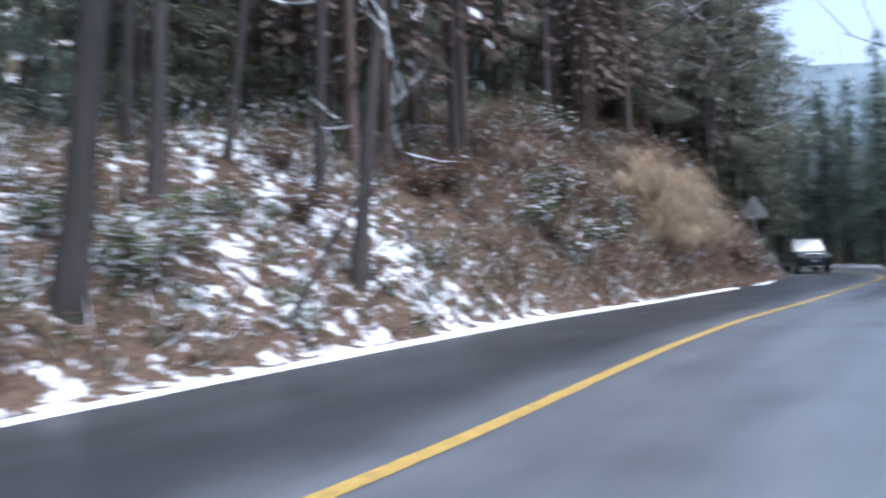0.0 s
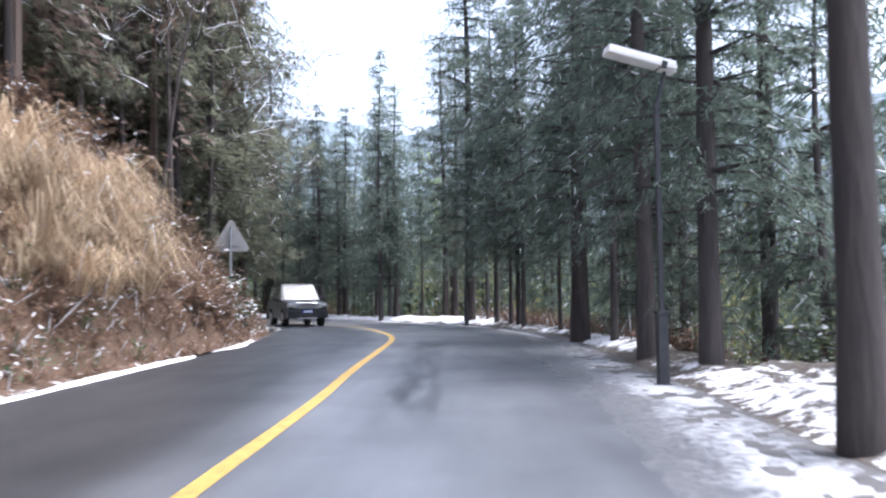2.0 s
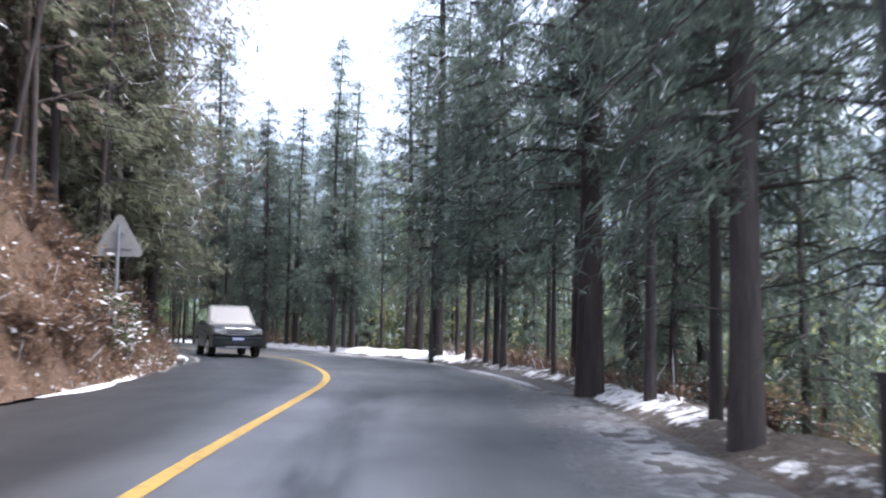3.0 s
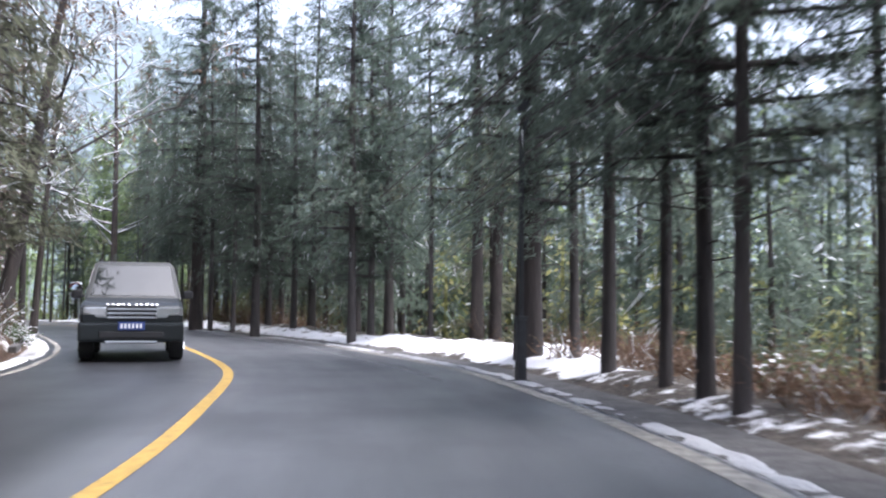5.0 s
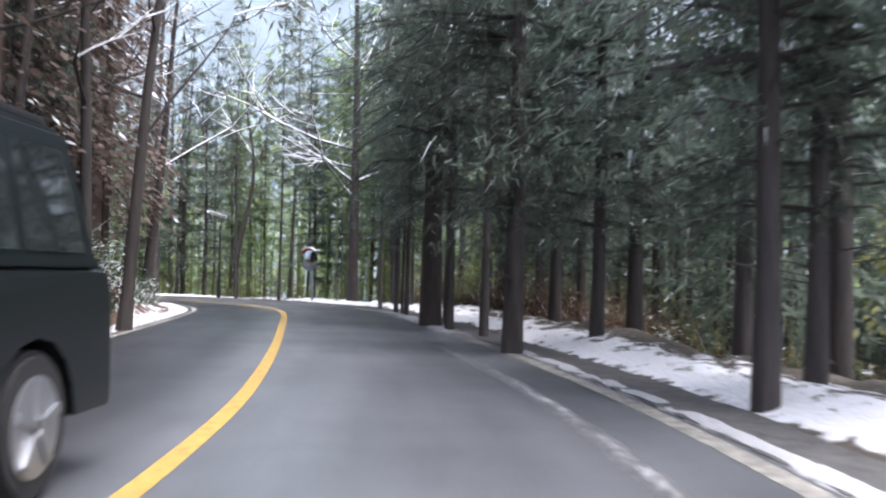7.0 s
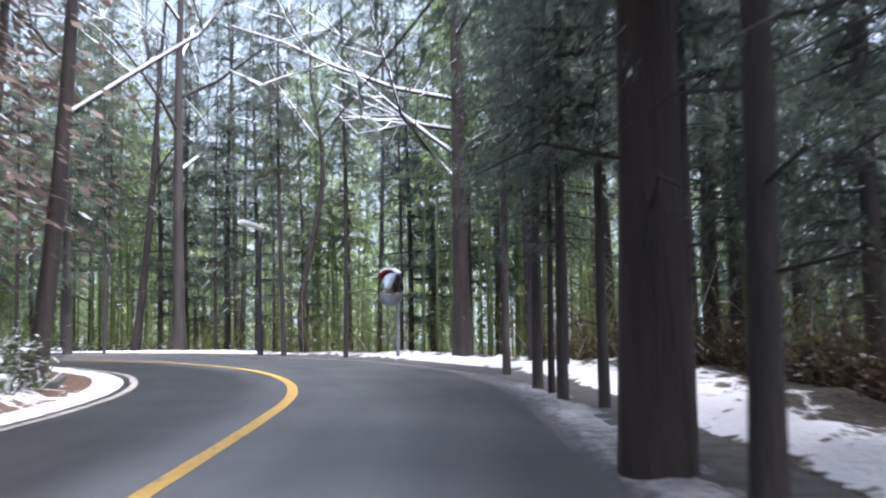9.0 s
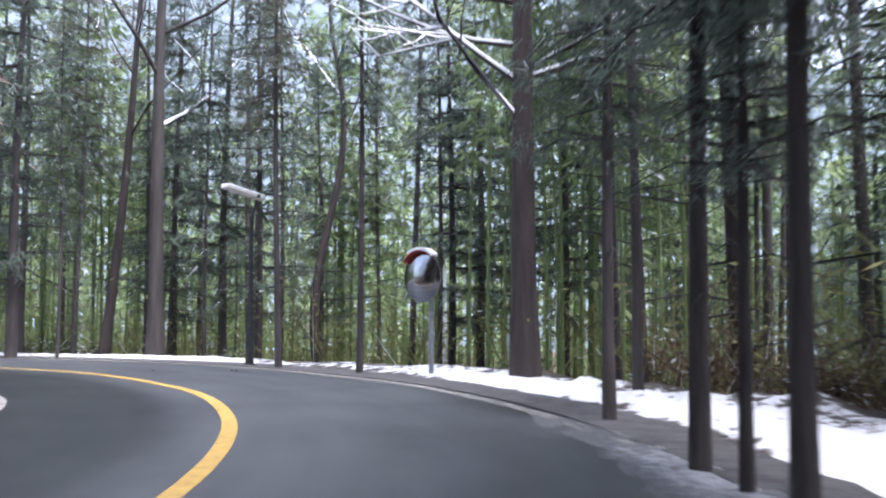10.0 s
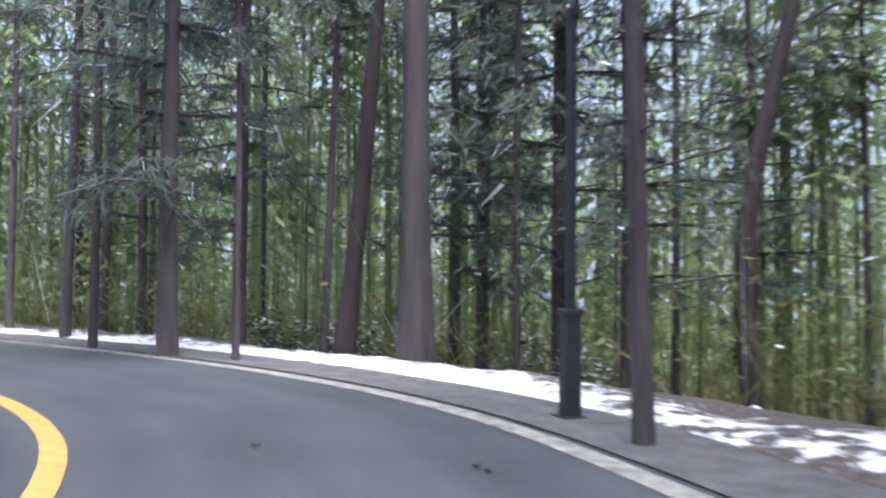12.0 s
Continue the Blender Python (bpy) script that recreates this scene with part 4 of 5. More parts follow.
stand(slim, ((27.08, 90.6, 1, 0.8), (24.4, 96.1, 0, 0.8), (20.3, 98.3, 1, 0.9), (21.4, 94.3, 0, 0.65), (18.6, 94.9, 0, 0.9), (16.6, 96.4, 1, 1.0), (14.3, 97.4, 0, 1.0), (12.0, 98.4, 1, 1.0), (26.0, 98.4, 0, 1.0), (22.6, 99.5, 1, 0.9)))
stand(low_cedar, ((20.3, 94.4, 1, 1.25), (24.6, 97.4, 1, 1.2), (23.0, 98.6, 1, 1.0), (25.6, 97.0, 1, 1.0), (19.2, 97.5, 1, 1.1), (15.5, 99.5, 1, 1.0), (21.6, 100.8, 1, 1.1), (26.8, 101.0, 1, 1.0)))

# hill side
single(bare_tree(75, 13, 0.17, "dark leaning tree on the snowy slope", BARK_BROWN, 0.35, (0.13, 0.0), spread=0.7, limbs=7, snow=0.4, stout=0.26), -3.3, 11.9, 0)
single(bare_tree(76, 11, 0.13, "slim dark tree leaning over the slope", BARK_BROWN, 0.35, (0.07, 0.03), spread=0.7, limbs=6, snow=0.4, stout=0.26, boughs=((3.4, 10, 0.1, 3.6),)), -3.2, 15.6, 0)
single(bare_tree(77, 13, 0.13, "dark tree with a bent trunk on the slope", BARK_BROWN, 0.4, (0.1, 0.0), spread=0.6, limbs=7, snow=0.5, stout=0.26, boughs=((2.2, 20, 0.75, 4.5), (1.5, 30, 0.7, 4.0))), -0.35, 16.8, 0)
single(bare_tree(78, 4, 0.05, "thin bare sapling slanting over the snow", BARK_BROWN, 0.5, (0.55, 0.1), spread=0.5, limbs=4, levels=2, snow=0.4), -1.35, 14.1, 0)
single(bare_tree(80, 13, 0.2, "reddish-brown tree leaning over the inner kerb", BARK_BROWN, 0.3, (0.17, 0.02), spread=0.75, limbs=10, snow=0.4, stout=0.3, leaf=BROWN_LEAF), 22.9, 60.5, 0)
single(bare_tree(81, 12, 0.13, "dark tree leaning beside the kerb", BARK_BROWN, 0.3, (0.08, 0.0), spread=0.7, limbs=9, snow=0.4, stout=0.3, leaf=BROWN_LEAF), 24.9, 68.6, 0)
single(bare_tree(82, 12, 0.16, "dark trunk leaning at the inner bend", BARK_BROWN, 0.35, (0.1, 0.0), spread=0.7, limbs=9, snow=0.4, stout=0.3), 24.2, 80.2, 0)
stand(cedars, ((22.6, 72.2, 3, 0.9), (21.6, 68.4, 1, 0.9), (20.6, 64.4, 0, 0.9), (21.8, 76.2, 3, 0.95), (20.4, 73.0, 1, 1.0), (19.6, 60.4, 1, 0.9), (21.0, 79.8, 1, 0.85)))
stand(bares, ((12.0, 40.2, 2, 0.9), (13.7, 42.8, 1, 0.85), (22.1, 62.0, 2, 1.6), (21.4, 59.4, 1, 1.0), (21.0, 57.0, 3, 0.9), (22.6, 65.6, 3, 1.0), (22.9, 67.6, 2, 1.3), (24.4, 67.4, 1, 0.9), (22.2, 64.0, 1, 1.1), (21.2, 66.8, 3, 1.1), (22.6, 73.2, 3, 1.0), (21.6, 71.4, 0, 0.9), (20.2, 62.6, 3, 1.1), (22.8, 76.4, 1, 1.0), (20.6, 60.6, 0, 0.9)))
stand(bares, ((14.9, 45.6, 3, 1.1), (17.0, 49.6, 3, 1.1), (9.6, 36.8, 3, 0.9), (6.6, 31.6, 3, 0.9), (2.2, 26.6, 3, 0.9), (19.2, 54.0, 3, 1.0), (15.6, 47.8, 1, 1.1), (13.2, 44.0, 3, 1.15), (17.8, 52.4, 1, 1.0), (12.2, 41.8, 3, 1.1)))
stand(pines, ((20.8, 74.6, 0, 1.0), (20.0, 69.0, 0, 1.0), (21.7, 64.6, 0, 0.9), (21.9, 69.2, 1, 0.9), (21.0, 72.4, 0, 0.9), (20.6, 66.2, 1, 1.0)))


# tall pines and bare trees that close the view over the inner bend
stand(hill_pines, ((17.4, 45.4, 0, 1.1), (18.4, 47.6, 0, 1.15), (20.2, 49.6, 0, 1.25), (21.3, 53.2, 0, 1.15), (15.6, 43.6, 0, 1.0), (20.0, 51.8, 0, 1.05), (20.9, 55.6, 0, 1.05), (19.2, 49.6, 0, 1.0), (18.6, 53.8, 0, 1.0), (20.8, 58.6, 0, 0.95)))
stand(bares, ((17.0, 44.6, 3, 0.9), (18.9, 48.9, 3, 0.9), (20.6, 53.4, 3, 0.95), (21.6, 57.4, 3, 0.95), (21.9, 62.8, 3, 1.0), (14.6, 41.2, 3, 0.75), (13.6, 39.4, 2, 0.8), (22.4, 69.6, 3, 0.9)))


def scatter(count, s0, s1, d0, d1, groves, gap, scale=(0.85, 1.15), seed=1):
    """Plants along the road between two runs and two distances from its line, clear of the road and of each other."""
    r = random.Random(seed)
    done = tries = 0
    while done < count and tries < count * 30:
        tries += 1
        s, d = r.uniform(s0, s1), r.uniform(d0, d1)
        k = int(np.argmin(np.abs(RUN - s)))
        x, y = AXIS[k] + ACROSS[k] * d
        nd = near_axis(x, y)[1]
        if abs(nd[0]) < min(abs(d0), abs(d1)) - 0.2 or any((x - a) ** 2 + (y - b) ** 2 < gap * gap for a, b in TAKEN):
            continue
        TAKEN.append((x, y))
        groves[r.randrange(len(groves))].plant(x, y, r.uniform(*scale), r.uniform(0, 6.28))
        done += 1


START, BEND = run_at(2), run_at(86)
stand(bares, ((22.5, 78.2, 3, 1.0), (21.4, 80.2, 0, 0.9), (22.6, 82.0, 1, 1.0), (20.4, 77.0, 3, 1.1), (20.6, 82.8, 3, 1.0), (19.0, 79.6, 3, 1.1), (22.9, 75.0, 2, 1.2)))
stand(hill_pines, ((15.4, 46.6, 0, 1.1), (13.6, 45.2, 0, 1.0), (14.6, 48.4, 0, 1.1), (17.4, 51.0, 0, 0.95), (12.4, 42.8, 0, 1.0), (11.0, 39.6, 0, 1.0), (9.4, 36.6, 0, 0.9), (7.0, 34.6, 0, 1.0)))
scatter(9, run_at(74), run_at(84), -16, -6, light_bares, 1.4, seed=43)
scatter(12, run_at(60), run_at(85), -20, -8.5, far_cedars, 1.5, seed=44)
stand(cedars, ((36.4, 82.8, 2, 0.8),))
scatter(11, run_at(64), run_at(81), 10.0, 24.0, far_cedars + far_pines + light_bares[1:], 1.9, seed=41)
scatter(40, run_at(10), run_at(70), 9.5, 24.0, far_cedars * 2 + far_pines + light_bares, 2.1, seed=2)
scatter(34, run_at(72), run_at(88), 8.0, 28.0, [slim[0], slim[1], low_cedar[1], bamboos[0], light_bares[0]], 1.7, seed=3)
scatter(26, START - 12, run_at(56), -9.5, -6.4, [low_cedar[0], light_bares[1], bares[3], bares[3], bares[2], light_bares[1]], 1.5, seed=24)
scatter(34, START - 12, run_at(56), -20, -9.5, far_pines * 3 + light_bares[1:] * 2, 1.6, seed=4)
scatter(24, run_at(54), run_at(82), -20, -5.5, far_pines + bares[3:4] + light_bares * 2 + light_bares[1:] * 2, 1.5, seed=6)
scatter(20, run_at(70), END - 10, 12, 30, far_pines + bamboos * 3, 2.0, (1.0, 1.35), seed=37)
scatter(20, BEND, END - 16, 6.5, 28, [slim[0], slim[1], slim[1]], 1.6, seed=7)
scatter(36, BEND - 5, END - 14, 6.5, 26, bamboos, 1.7, seed=8)
scatter(16, BEND + 12, END - 18, -20, -5, [far_pines[0], cedars[3], light_bares[0]], 2.0, seed=9)


def scatter_plot(count, x0, x1, y0, y1, groves, gap, scale=(0.85, 1.15), seed=1):
    """Plants in a plot of the valley, clear of the road and of each other."""
    q = random.Random(seed)
    done = tries = 0
    while done < count and tries < count * 30:
        tries += 1
        x, y = q.uniform(x0, x1), q.uniform(y0, y1)
        if near_axis(x, y)[1][0] < 9.0 or any((x - a) ** 2 + (y - b) ** 2 < gap * gap for a, b in TAKEN):
            continue
        TAKEN.append((x, y))
        groves[q.randrange(len(groves))].plant(x, y, q.uniform(*scale), q.uniform(0, 6.28))
        done += 1


scatter(22, run_at(90.2), END - 22, 7, 20, [light_bares[0], light_bares[1], bares[3], bares[1]], 1.6, (0.9, 1.2), seed=53)
scatter_plot(30, 37, 52, 62, 112, far_cedars * 2 + far_pines + low_cedar[1:] + light_bares + bamboos[:1], 1.9, seed=51)
scatter(28, START - 12, run_at(27), -14, -7.5, far_pines + low_cedar[:1] * 2, 1.3, (0.7, 1.1), seed=52)

# undergrowth
shrubs = [Grove(bush(81, 0.7, 0.8, SHRUB_LEAF, "small evergreen shrub dusted with snow")), Grove(bush(82, 0.9, 1.2, SHRUB_LEAF, "leafy evergreen shrub dusted with snow", n=340))]
browns = [Grove(bush(83, 0.9, 1.1, BROWN_LEAF, "withered brown scrub on the bank", n=240, twigs=30)), Grove(bush(84, 0.7, 0.7, BROWN_LEAF, "low withered fern clump on the ground", n=240))]
yellows = [Grove(bush(85, 1.6, 3.0, YELLOW_LEAF, "yellow-green undergrowth in the valley", n=560, size=0.15, twigs=28)), Grove(bush(86, 1.4, 2.0, YELLOW_LEAF, "low yellow-green undergrowth in the valley", n=480, size=0.14))]
grasses = [Grove(tussock(91, 1.1, 1.5)), Grove(tussock(92, 0.8, 1.1))]
TAKEN.clear()
scatter(14, run_at(26.5), run_at(32.0), -6.1, -4.6, grasses, 0.5, (0.8, 1.15), 14)
scatter(70, START, run_at(48), -8.0, -4.4, shrubs + browns, 0.6, (0.6, 1.3), 12)
scatter(50, run_at(20), run_at(50), -8.0, -4.5, browns, 0.5, (0.7, 1.4), 13)
scatter(26, run_at(38), run_at(48), -6.2, -4.15, browns + shrubs, 0.4, (0.4, 0.8), 17)
scatter(22, run_at(72), run_at(82), 6.6, 9.0, browns, 0.7, (0.7, 1.2), 19)
scatter(80, run_at(55), run_at(80), -7, -3.75, shrubs + shrubs + browns, 0.5, (0.5, 1.1), 15)
scatter(60, run_at(20), run_at(74), 7.2, 14, shrubs + browns, 0.8, (0.6, 1.2), 16)
scatter(24, run_at(20), run_at(74), 7.6, 15, low_cedar[:1], 1.2, (0.6, 1.0), 26)
scatter(22, run_at(21), run_at(40), 6.2, 9.5, [low_cedar[0], shrubs[1], shrubs[1], browns[0]], 0.8, (0.7, 1.1), 27)
scatter(30, BEND - 10, END - 20, 6.5, 14, yellows + shrubs, 0.9, (0.6, 1.2), 18)


def undergrowth(name, count, s0, s1, d0, d1, leaf, height, size, seed, label, blades=16):
    """Low growth of twigs and leaves, too dense to tell apart, on the slopes."""
    r = random.Random(seed)
    V, F = [], []
    for _ in range(count):
        s, d = r.uniform(s0, s1), r.uniform(d0, d1)
        k = int(np.argmin(np.abs(RUN - s)))
        x, y = AXIS[k] + ACROSS[k] * d
        if abs(near_axis(x, y)[1][0]) < min(abs(d0), abs(d1)) - 0.3:
            continue
        o = Vector((x, y, spot(x, y) - 0.05))
        h = height * r.uniform(0.4, 1.2)
        for q in range(blades):
            tip = o + Vector((r.gauss(0, 0.35) * h, r.gauss(0, 0.35) * h, h * r.uniform(0.35, 1.0)))
            if q % 4 == 0:
                blade(V, F, o, tip, 0.012, Vector((r.uniform(-1, 1), r.uniform(-1, 1), 0.2)))
            p = o.lerp(tip, r.uniform(0.5, 1.0))
            a, sz = r.uniform(0, 6.28), size * r.uniform(0.5, 1.4)
            blade(V, F, p, p + Vector((math.cos(a) * sz, math.sin(a) * sz, -sz * r.uniform(-0.2, 0.8))), sz * r.uniform(0.12, 0.25), Vector((r.uniform(-0.7, 0.7), r.uniform(-0.7, 0.7), 1)))
    ob = mesh_part(name, V, F, leaf, smooth=False)
    return tagged(ob, label, "undergrowth", kind="stuff")


undergrowth("bank_scrub", 1400, run_at(18), run_at(52), -8.5, -4.3, BROWN_LEAF, 0.8, 0.11, 201, "tangled brown scrub covering the bank", 26)
undergrowth("bank_scrub", 900, run_at(21), run_at(50), -5.6, -3.9, BROWN_LEAF, 0.4, 0.09, 208, "low withered growth at the foot of the bank", 20)
undergrowth("valley_scrub", 420, run_at(31), run_at(49), 5.3, 8.5, BROWN_LEAF, 0.7, 0.1, 213, "withered brown grass on the slope below the road", 24)
undergrowth("hill_scrub", 420, START - 8, run_at(26), -17, -7.5, SHRUB_LEAF, 1.3, 0.15, 211, "dark evergreen growth under the hill trees", 24)
undergrowth("leaf_litter", 900, run_at(8), END - 16, 4.6, 7.0, BROWN_LEAF, 0.07, 0.09, 212, "fallen brown leaves on the snowy verge", 3)
undergrowth("bank_scrub", 800, START, run_at(30), -9, -4.1, SHRUB_LEAF, 0.6, 0.1, 202, "snow-dusted green and brown scrub on the slope", 22)
undergrowth("bank_scrub", 650, START, run_at(24), -9, -4.1, BROWN_LEAF, 0.6, 0.1, 203, "withered brown growth on the snowy slope", 22)
undergrowth("bank_scrub", 800, run_at(52), run_at(82), -10, -4.0, BROWN_LEAF, 0.7, 0.1, 204, "withered brown growth among the trees", 22)
undergrowth("bank_scrub", 700, run_at(58), run_at(83), -11, -4.2, SHRUB_LEAF, 1.2, 0.11, 210, "dark evergreen growth flecked with snow", 28)
undergrowth("bank_scrub", 900, run_at(57), run_at(80), -6.4, -3.6, SHRUB_LEAF, 0.5, 0.08, 214, "snow-flecked low growth along the inner kerb", 22)
undergrowth("valley_scrub", 900, run_at(16), run_at(76), 6.8, 18, BROWN_LEAF, 0.9, 0.1, 205, "withered brown growth below the verge", 24)
undergrowth("valley_scrub", 1500, run_at(18), run_at(76), 8.5, 32, YELLOW_LEAF, 2.4, 0.13, 206, "yellow-green undergrowth in the valley", 24)
undergrowth("valley_scrub", 420, run_at(70), run_at(84), 6.4, 12, BROWN_LEAF, 1.7, 0.11, 209, "snow-flecked bare brown brushwood beside the verge", 28)
undergrowth("valley_scrub", 2000, run_at(76), END - 14, 6.2, 24, YELLOW_LEAF, 3.2, 0.15, 207, "yellow-green undergrowth beyond the bend", 24)


# woods across the valley and over the hill, too many and too far to tell apart
def far_woods(name, count, s0, s1, d0, d1, leaf, height, seed, label, clear=22, sprays=105, small=0.4, large=0.9, broad=0.17, low=0.12):
    r = random.Random(seed)
    V, F = [], []
    for _ in range(count):
        s, d = r.uniform(s0, s1), r.uniform(d0, d1)
        k = int(np.argmin(np.abs(RUN - s)))
        x, y = AXIS[k] + ACROSS[k] * d
        if abs(near_axis(x, y)[1][0]) < clear:
            continue
        z, h = spot(x, y), height * r.uniform(0.6, 1.2)
        tube(V, F, [(x, y, z - 0.3), (x, y, z + h * 0.9)], [0.16, 0.05], 4)
        for q in range(sprays):
            u = r.uniform(low, 1.0)
            a, w = r.uniform(0, 6.28), h * broad * (1.05 - u) * r.uniform(0.5, 1.2) + 0.15
            p = Vector((x + math.cos(a) * w, y + math.sin(a) * w, z + h * u))
            sz = r.uniform(small, large)
            blade(V, F, p, p + Vector((math.cos(a) * sz, math.sin(a) * sz, -sz * r.uniform(0.2, 0.9))), sz * 0.28, Vector((r.uniform(-0.6, 0.6), r.uniform(-0.6, 0.6), 1)))
    ob = mesh_part(name, V, F, leaf, smooth=False)
    return tagged(ob, label, "trees", kind="stuff")


far_woods("far_woods", 420, START, END - 10, 34, 95, NEEDLES_PINE, 13, 101, "grey-green woods across the valley")
far_woods("far_woods", 460, run_at(60), END - 10, 23, 62, BAMBOO_LEAF, 15, 102, "light-green bamboo woods below the bend")
far_woods("valley_woods", 130, run_at(8), run_at(86), 15, 36, NEEDLES, 12, 106, "dark cedar woods below the road", 14.5, 260, 0.22, 0.5, 0.22, 0.16)
far_woods("valley_scrub", 80, run_at(24), run_at(70), 11, 28, YELLOW_LEAF, 7.0, 108, "tall yellow-green thicket below the roadside trees", 10, 240, 0.16, 0.36, 0.26, 0.05)
far_woods("bamboo_woods", 90, BEND + 2, END - 14, 9, 30, BAMBOO_LEAF, 14, 109, "light-green bamboo thicket behind the bend", 8.5, 300, 0.18, 0.4, 0.2, 0.1)
far_woods("twiggy_woods", 44, run_at(72), run_at(87), -13, -4.8, TWIG_HAZE, 15, 110, "tall bare twiggy trees inside the bend", 4.8, 620, 0.12, 0.28, 0.16, 0.15)
far_woods("hill_woods", 26, run_at(74), run_at(88), -16, -6, NEEDLES_PINE, 13, 111, "olive-green pines inside the bend", 6, 420, 0.14, 0.32, 0.17, 0.1)
far_woods("hill_woods", 60, START - 10, run_at(56), -26, -12, NEEDLES_PINE, 12, 107, "dark mixed pines over the bank", 11.5, 260, 0.22, 0.5, 0.22, 0.08)
far_woods("hill_woods", 300, START - 10, run_at(80), -60, -22, NEEDLES_PINE, 15, 103, "dark mixed woods on the hillside")
far_woods("twiggy_woods", 120, run_at(57), run_at(84), -13, -4.6, TWIG_HAZE, 13, 104, "brown haze of bare twiggy trees on the hillside", 4.8, 560, 0.1, 0.24, 0.17, 0.12)
far_woods("twiggy_woods", 130, START - 6, run_at(56), -22, -7, TWIG_HAZE, 10, 105, "brown haze of bare twiggy trees over the bank", 7, 460, 0.2, 0.45, 0.2, 0.2)


# ---------- lamps, sign, mirror ----------
def park_lamp(x, y, turn, label, headed=True, tall=1.0):
    """A black square post with a stout sleeve at its foot and a slanted flat white head under snow."""
    ob = thing("street_lamp", label, "street lamp", pose(x, y, spot(x, y) - 0.02, 0, 0, turn) @ Matrix.Diagonal((1, 1, tall, 1)), "park lamps")
    bm = bmesh.new()
    box(bm, (0.13, 0.13, 0.95), pose(0, 0, 0.45), 0.012)
    box(bm, (0.155, 0.155, 0.05), pose(0, 0, 0.93), 0.01)
    box(bm, (0.2, 0.2, 0.06), pose(0, 0, 0.02), 0.01)
    part("sleeve", bm, BLACK_METAL, ob)
    bm = bmesh.new()
    box(bm, (0.065, 0.065, 2.6), pose(0, 0, 2.2), 0.01)
    part("post", bm, BLACK_METAL, ob)
    bm = bmesh.new()
    box(bm, (0.09, 0.09, 0.08), pose(0, 0, 3.5), 0.01)
    rod(bm, 0.03, 0.025, (0, 0, 3.5), (0.12, 0, 3.95), 8)
    part("neck", bm, BLACK_METAL, ob)
    if not headed:
        bm = bmesh.new()
        box(bm, (0.16, 0.16, 0.2), pose(0, 0, 3.98), 0.03)
        part("cap", bm, BLACK_METAL, ob, "dark cap on the post")
        return ob
    # the head leans over the road
    tip = pose(-0.2, 0, 4.08, 0, 14, 0)
    bm = bmesh.new()
    box(bm, (0.9, 0.3, 0.06), tip, 0.02)
    box(bm, (0.2, 0.2, 0.05), tip @ pose(0.36, 0, -0.03), 0.015)
    head = part("head", bm, LAMP_WHITE, ob)
    bm = bmesh.new()
    box(bm, (0.07, 0.315, 0.08), tip @ pose(0.28, 0, 0.0), 0.008)
    part("band", bm, BLACK_METAL, head, "black band round the lamp head")
    bm = bmesh.new()
    box(bm, (0.88, 0.29, 0.055), tip @ pose(-0.01, 0, 0.05), 0.026)
    part("snow_cap", bm, SNOW, head, "cap of white snow")
    return ob


park_lamp(14.35, 22.05, -28, "black park lamp with slanted white head on the verge")
park_lamp(27.98, 45.03, -15, "black lamp post with dark cap beside a cedar trunk", False)
park_lamp(26.35, 91.5, 40, "black park lamp with snow-capped head in the bend", True, 0.87)

# warning sign, seen from behind
sx, sy = 16.7, 41.9
sign = thing("road_sign", "triangular warning sign on a pale pole, seen from behind", "road sign", pose(sx, sy, 0.0, 0, 0, -30))
bm = bmesh.new()
rod(bm, 0.04, 0.04, (0, 0, -0.2), (0, 0, 3.45), 12)
part("pole", bm, GALVANISED, sign)
bm = bmesh.new()
tri = []
for k in range(3):
    a = math.pi / 2 + k * 2 * math.pi / 3
    for da in (-0.12, 0, 0.12):
        rr = 0.62 if da == 0 else 0.6
        tri.append((math.cos(a + da) * rr, math.sin(a + da) * rr))
face = bm.faces.new([bm.verts.new((px, 0.06, 3.05 + pz)) for px, pz in tri])
ext = bmesh.ops.extrude_face_region(bm, geom=[face])
bmesh.ops.translate(bm, vec=(0, 0.012, 0), verts=[v for v in ext["geom"] if isinstance(v, bmesh.types.BMVert)])
bmesh.ops.recalc_face_normals(bm, faces=bm.faces)
part("sign_plate", bm, SIGN_BACK, sign)
for z in (2.88, 3.25):
    bm = bmesh.new()
    box(bm, (0.62 if z < 3 else 0.3, 0.03, 0.04), pose(0, 0.045, z), 0.004)
    part("bracket", bm, GALVANISED, sign)

marker = thing("marker_stone", "white painted marker stone beside the drain", "marker stone", pose(17.2, 42.5, 0.02, 0, 0, -30))
bm = bmesh.new()
box(bm, (0.34, 0.16, 0.62), pose(0, 0, 0.28), 0.05)
part("stone", bm, STONE_WHITE, marker)
bm = bmesh.new()
box(bm, (0.33, 0.15, 0.07), pose(0, 0, 0.61), 0.03)
part("snow_cap", bm, SNOW, marker, "cap of white snow")

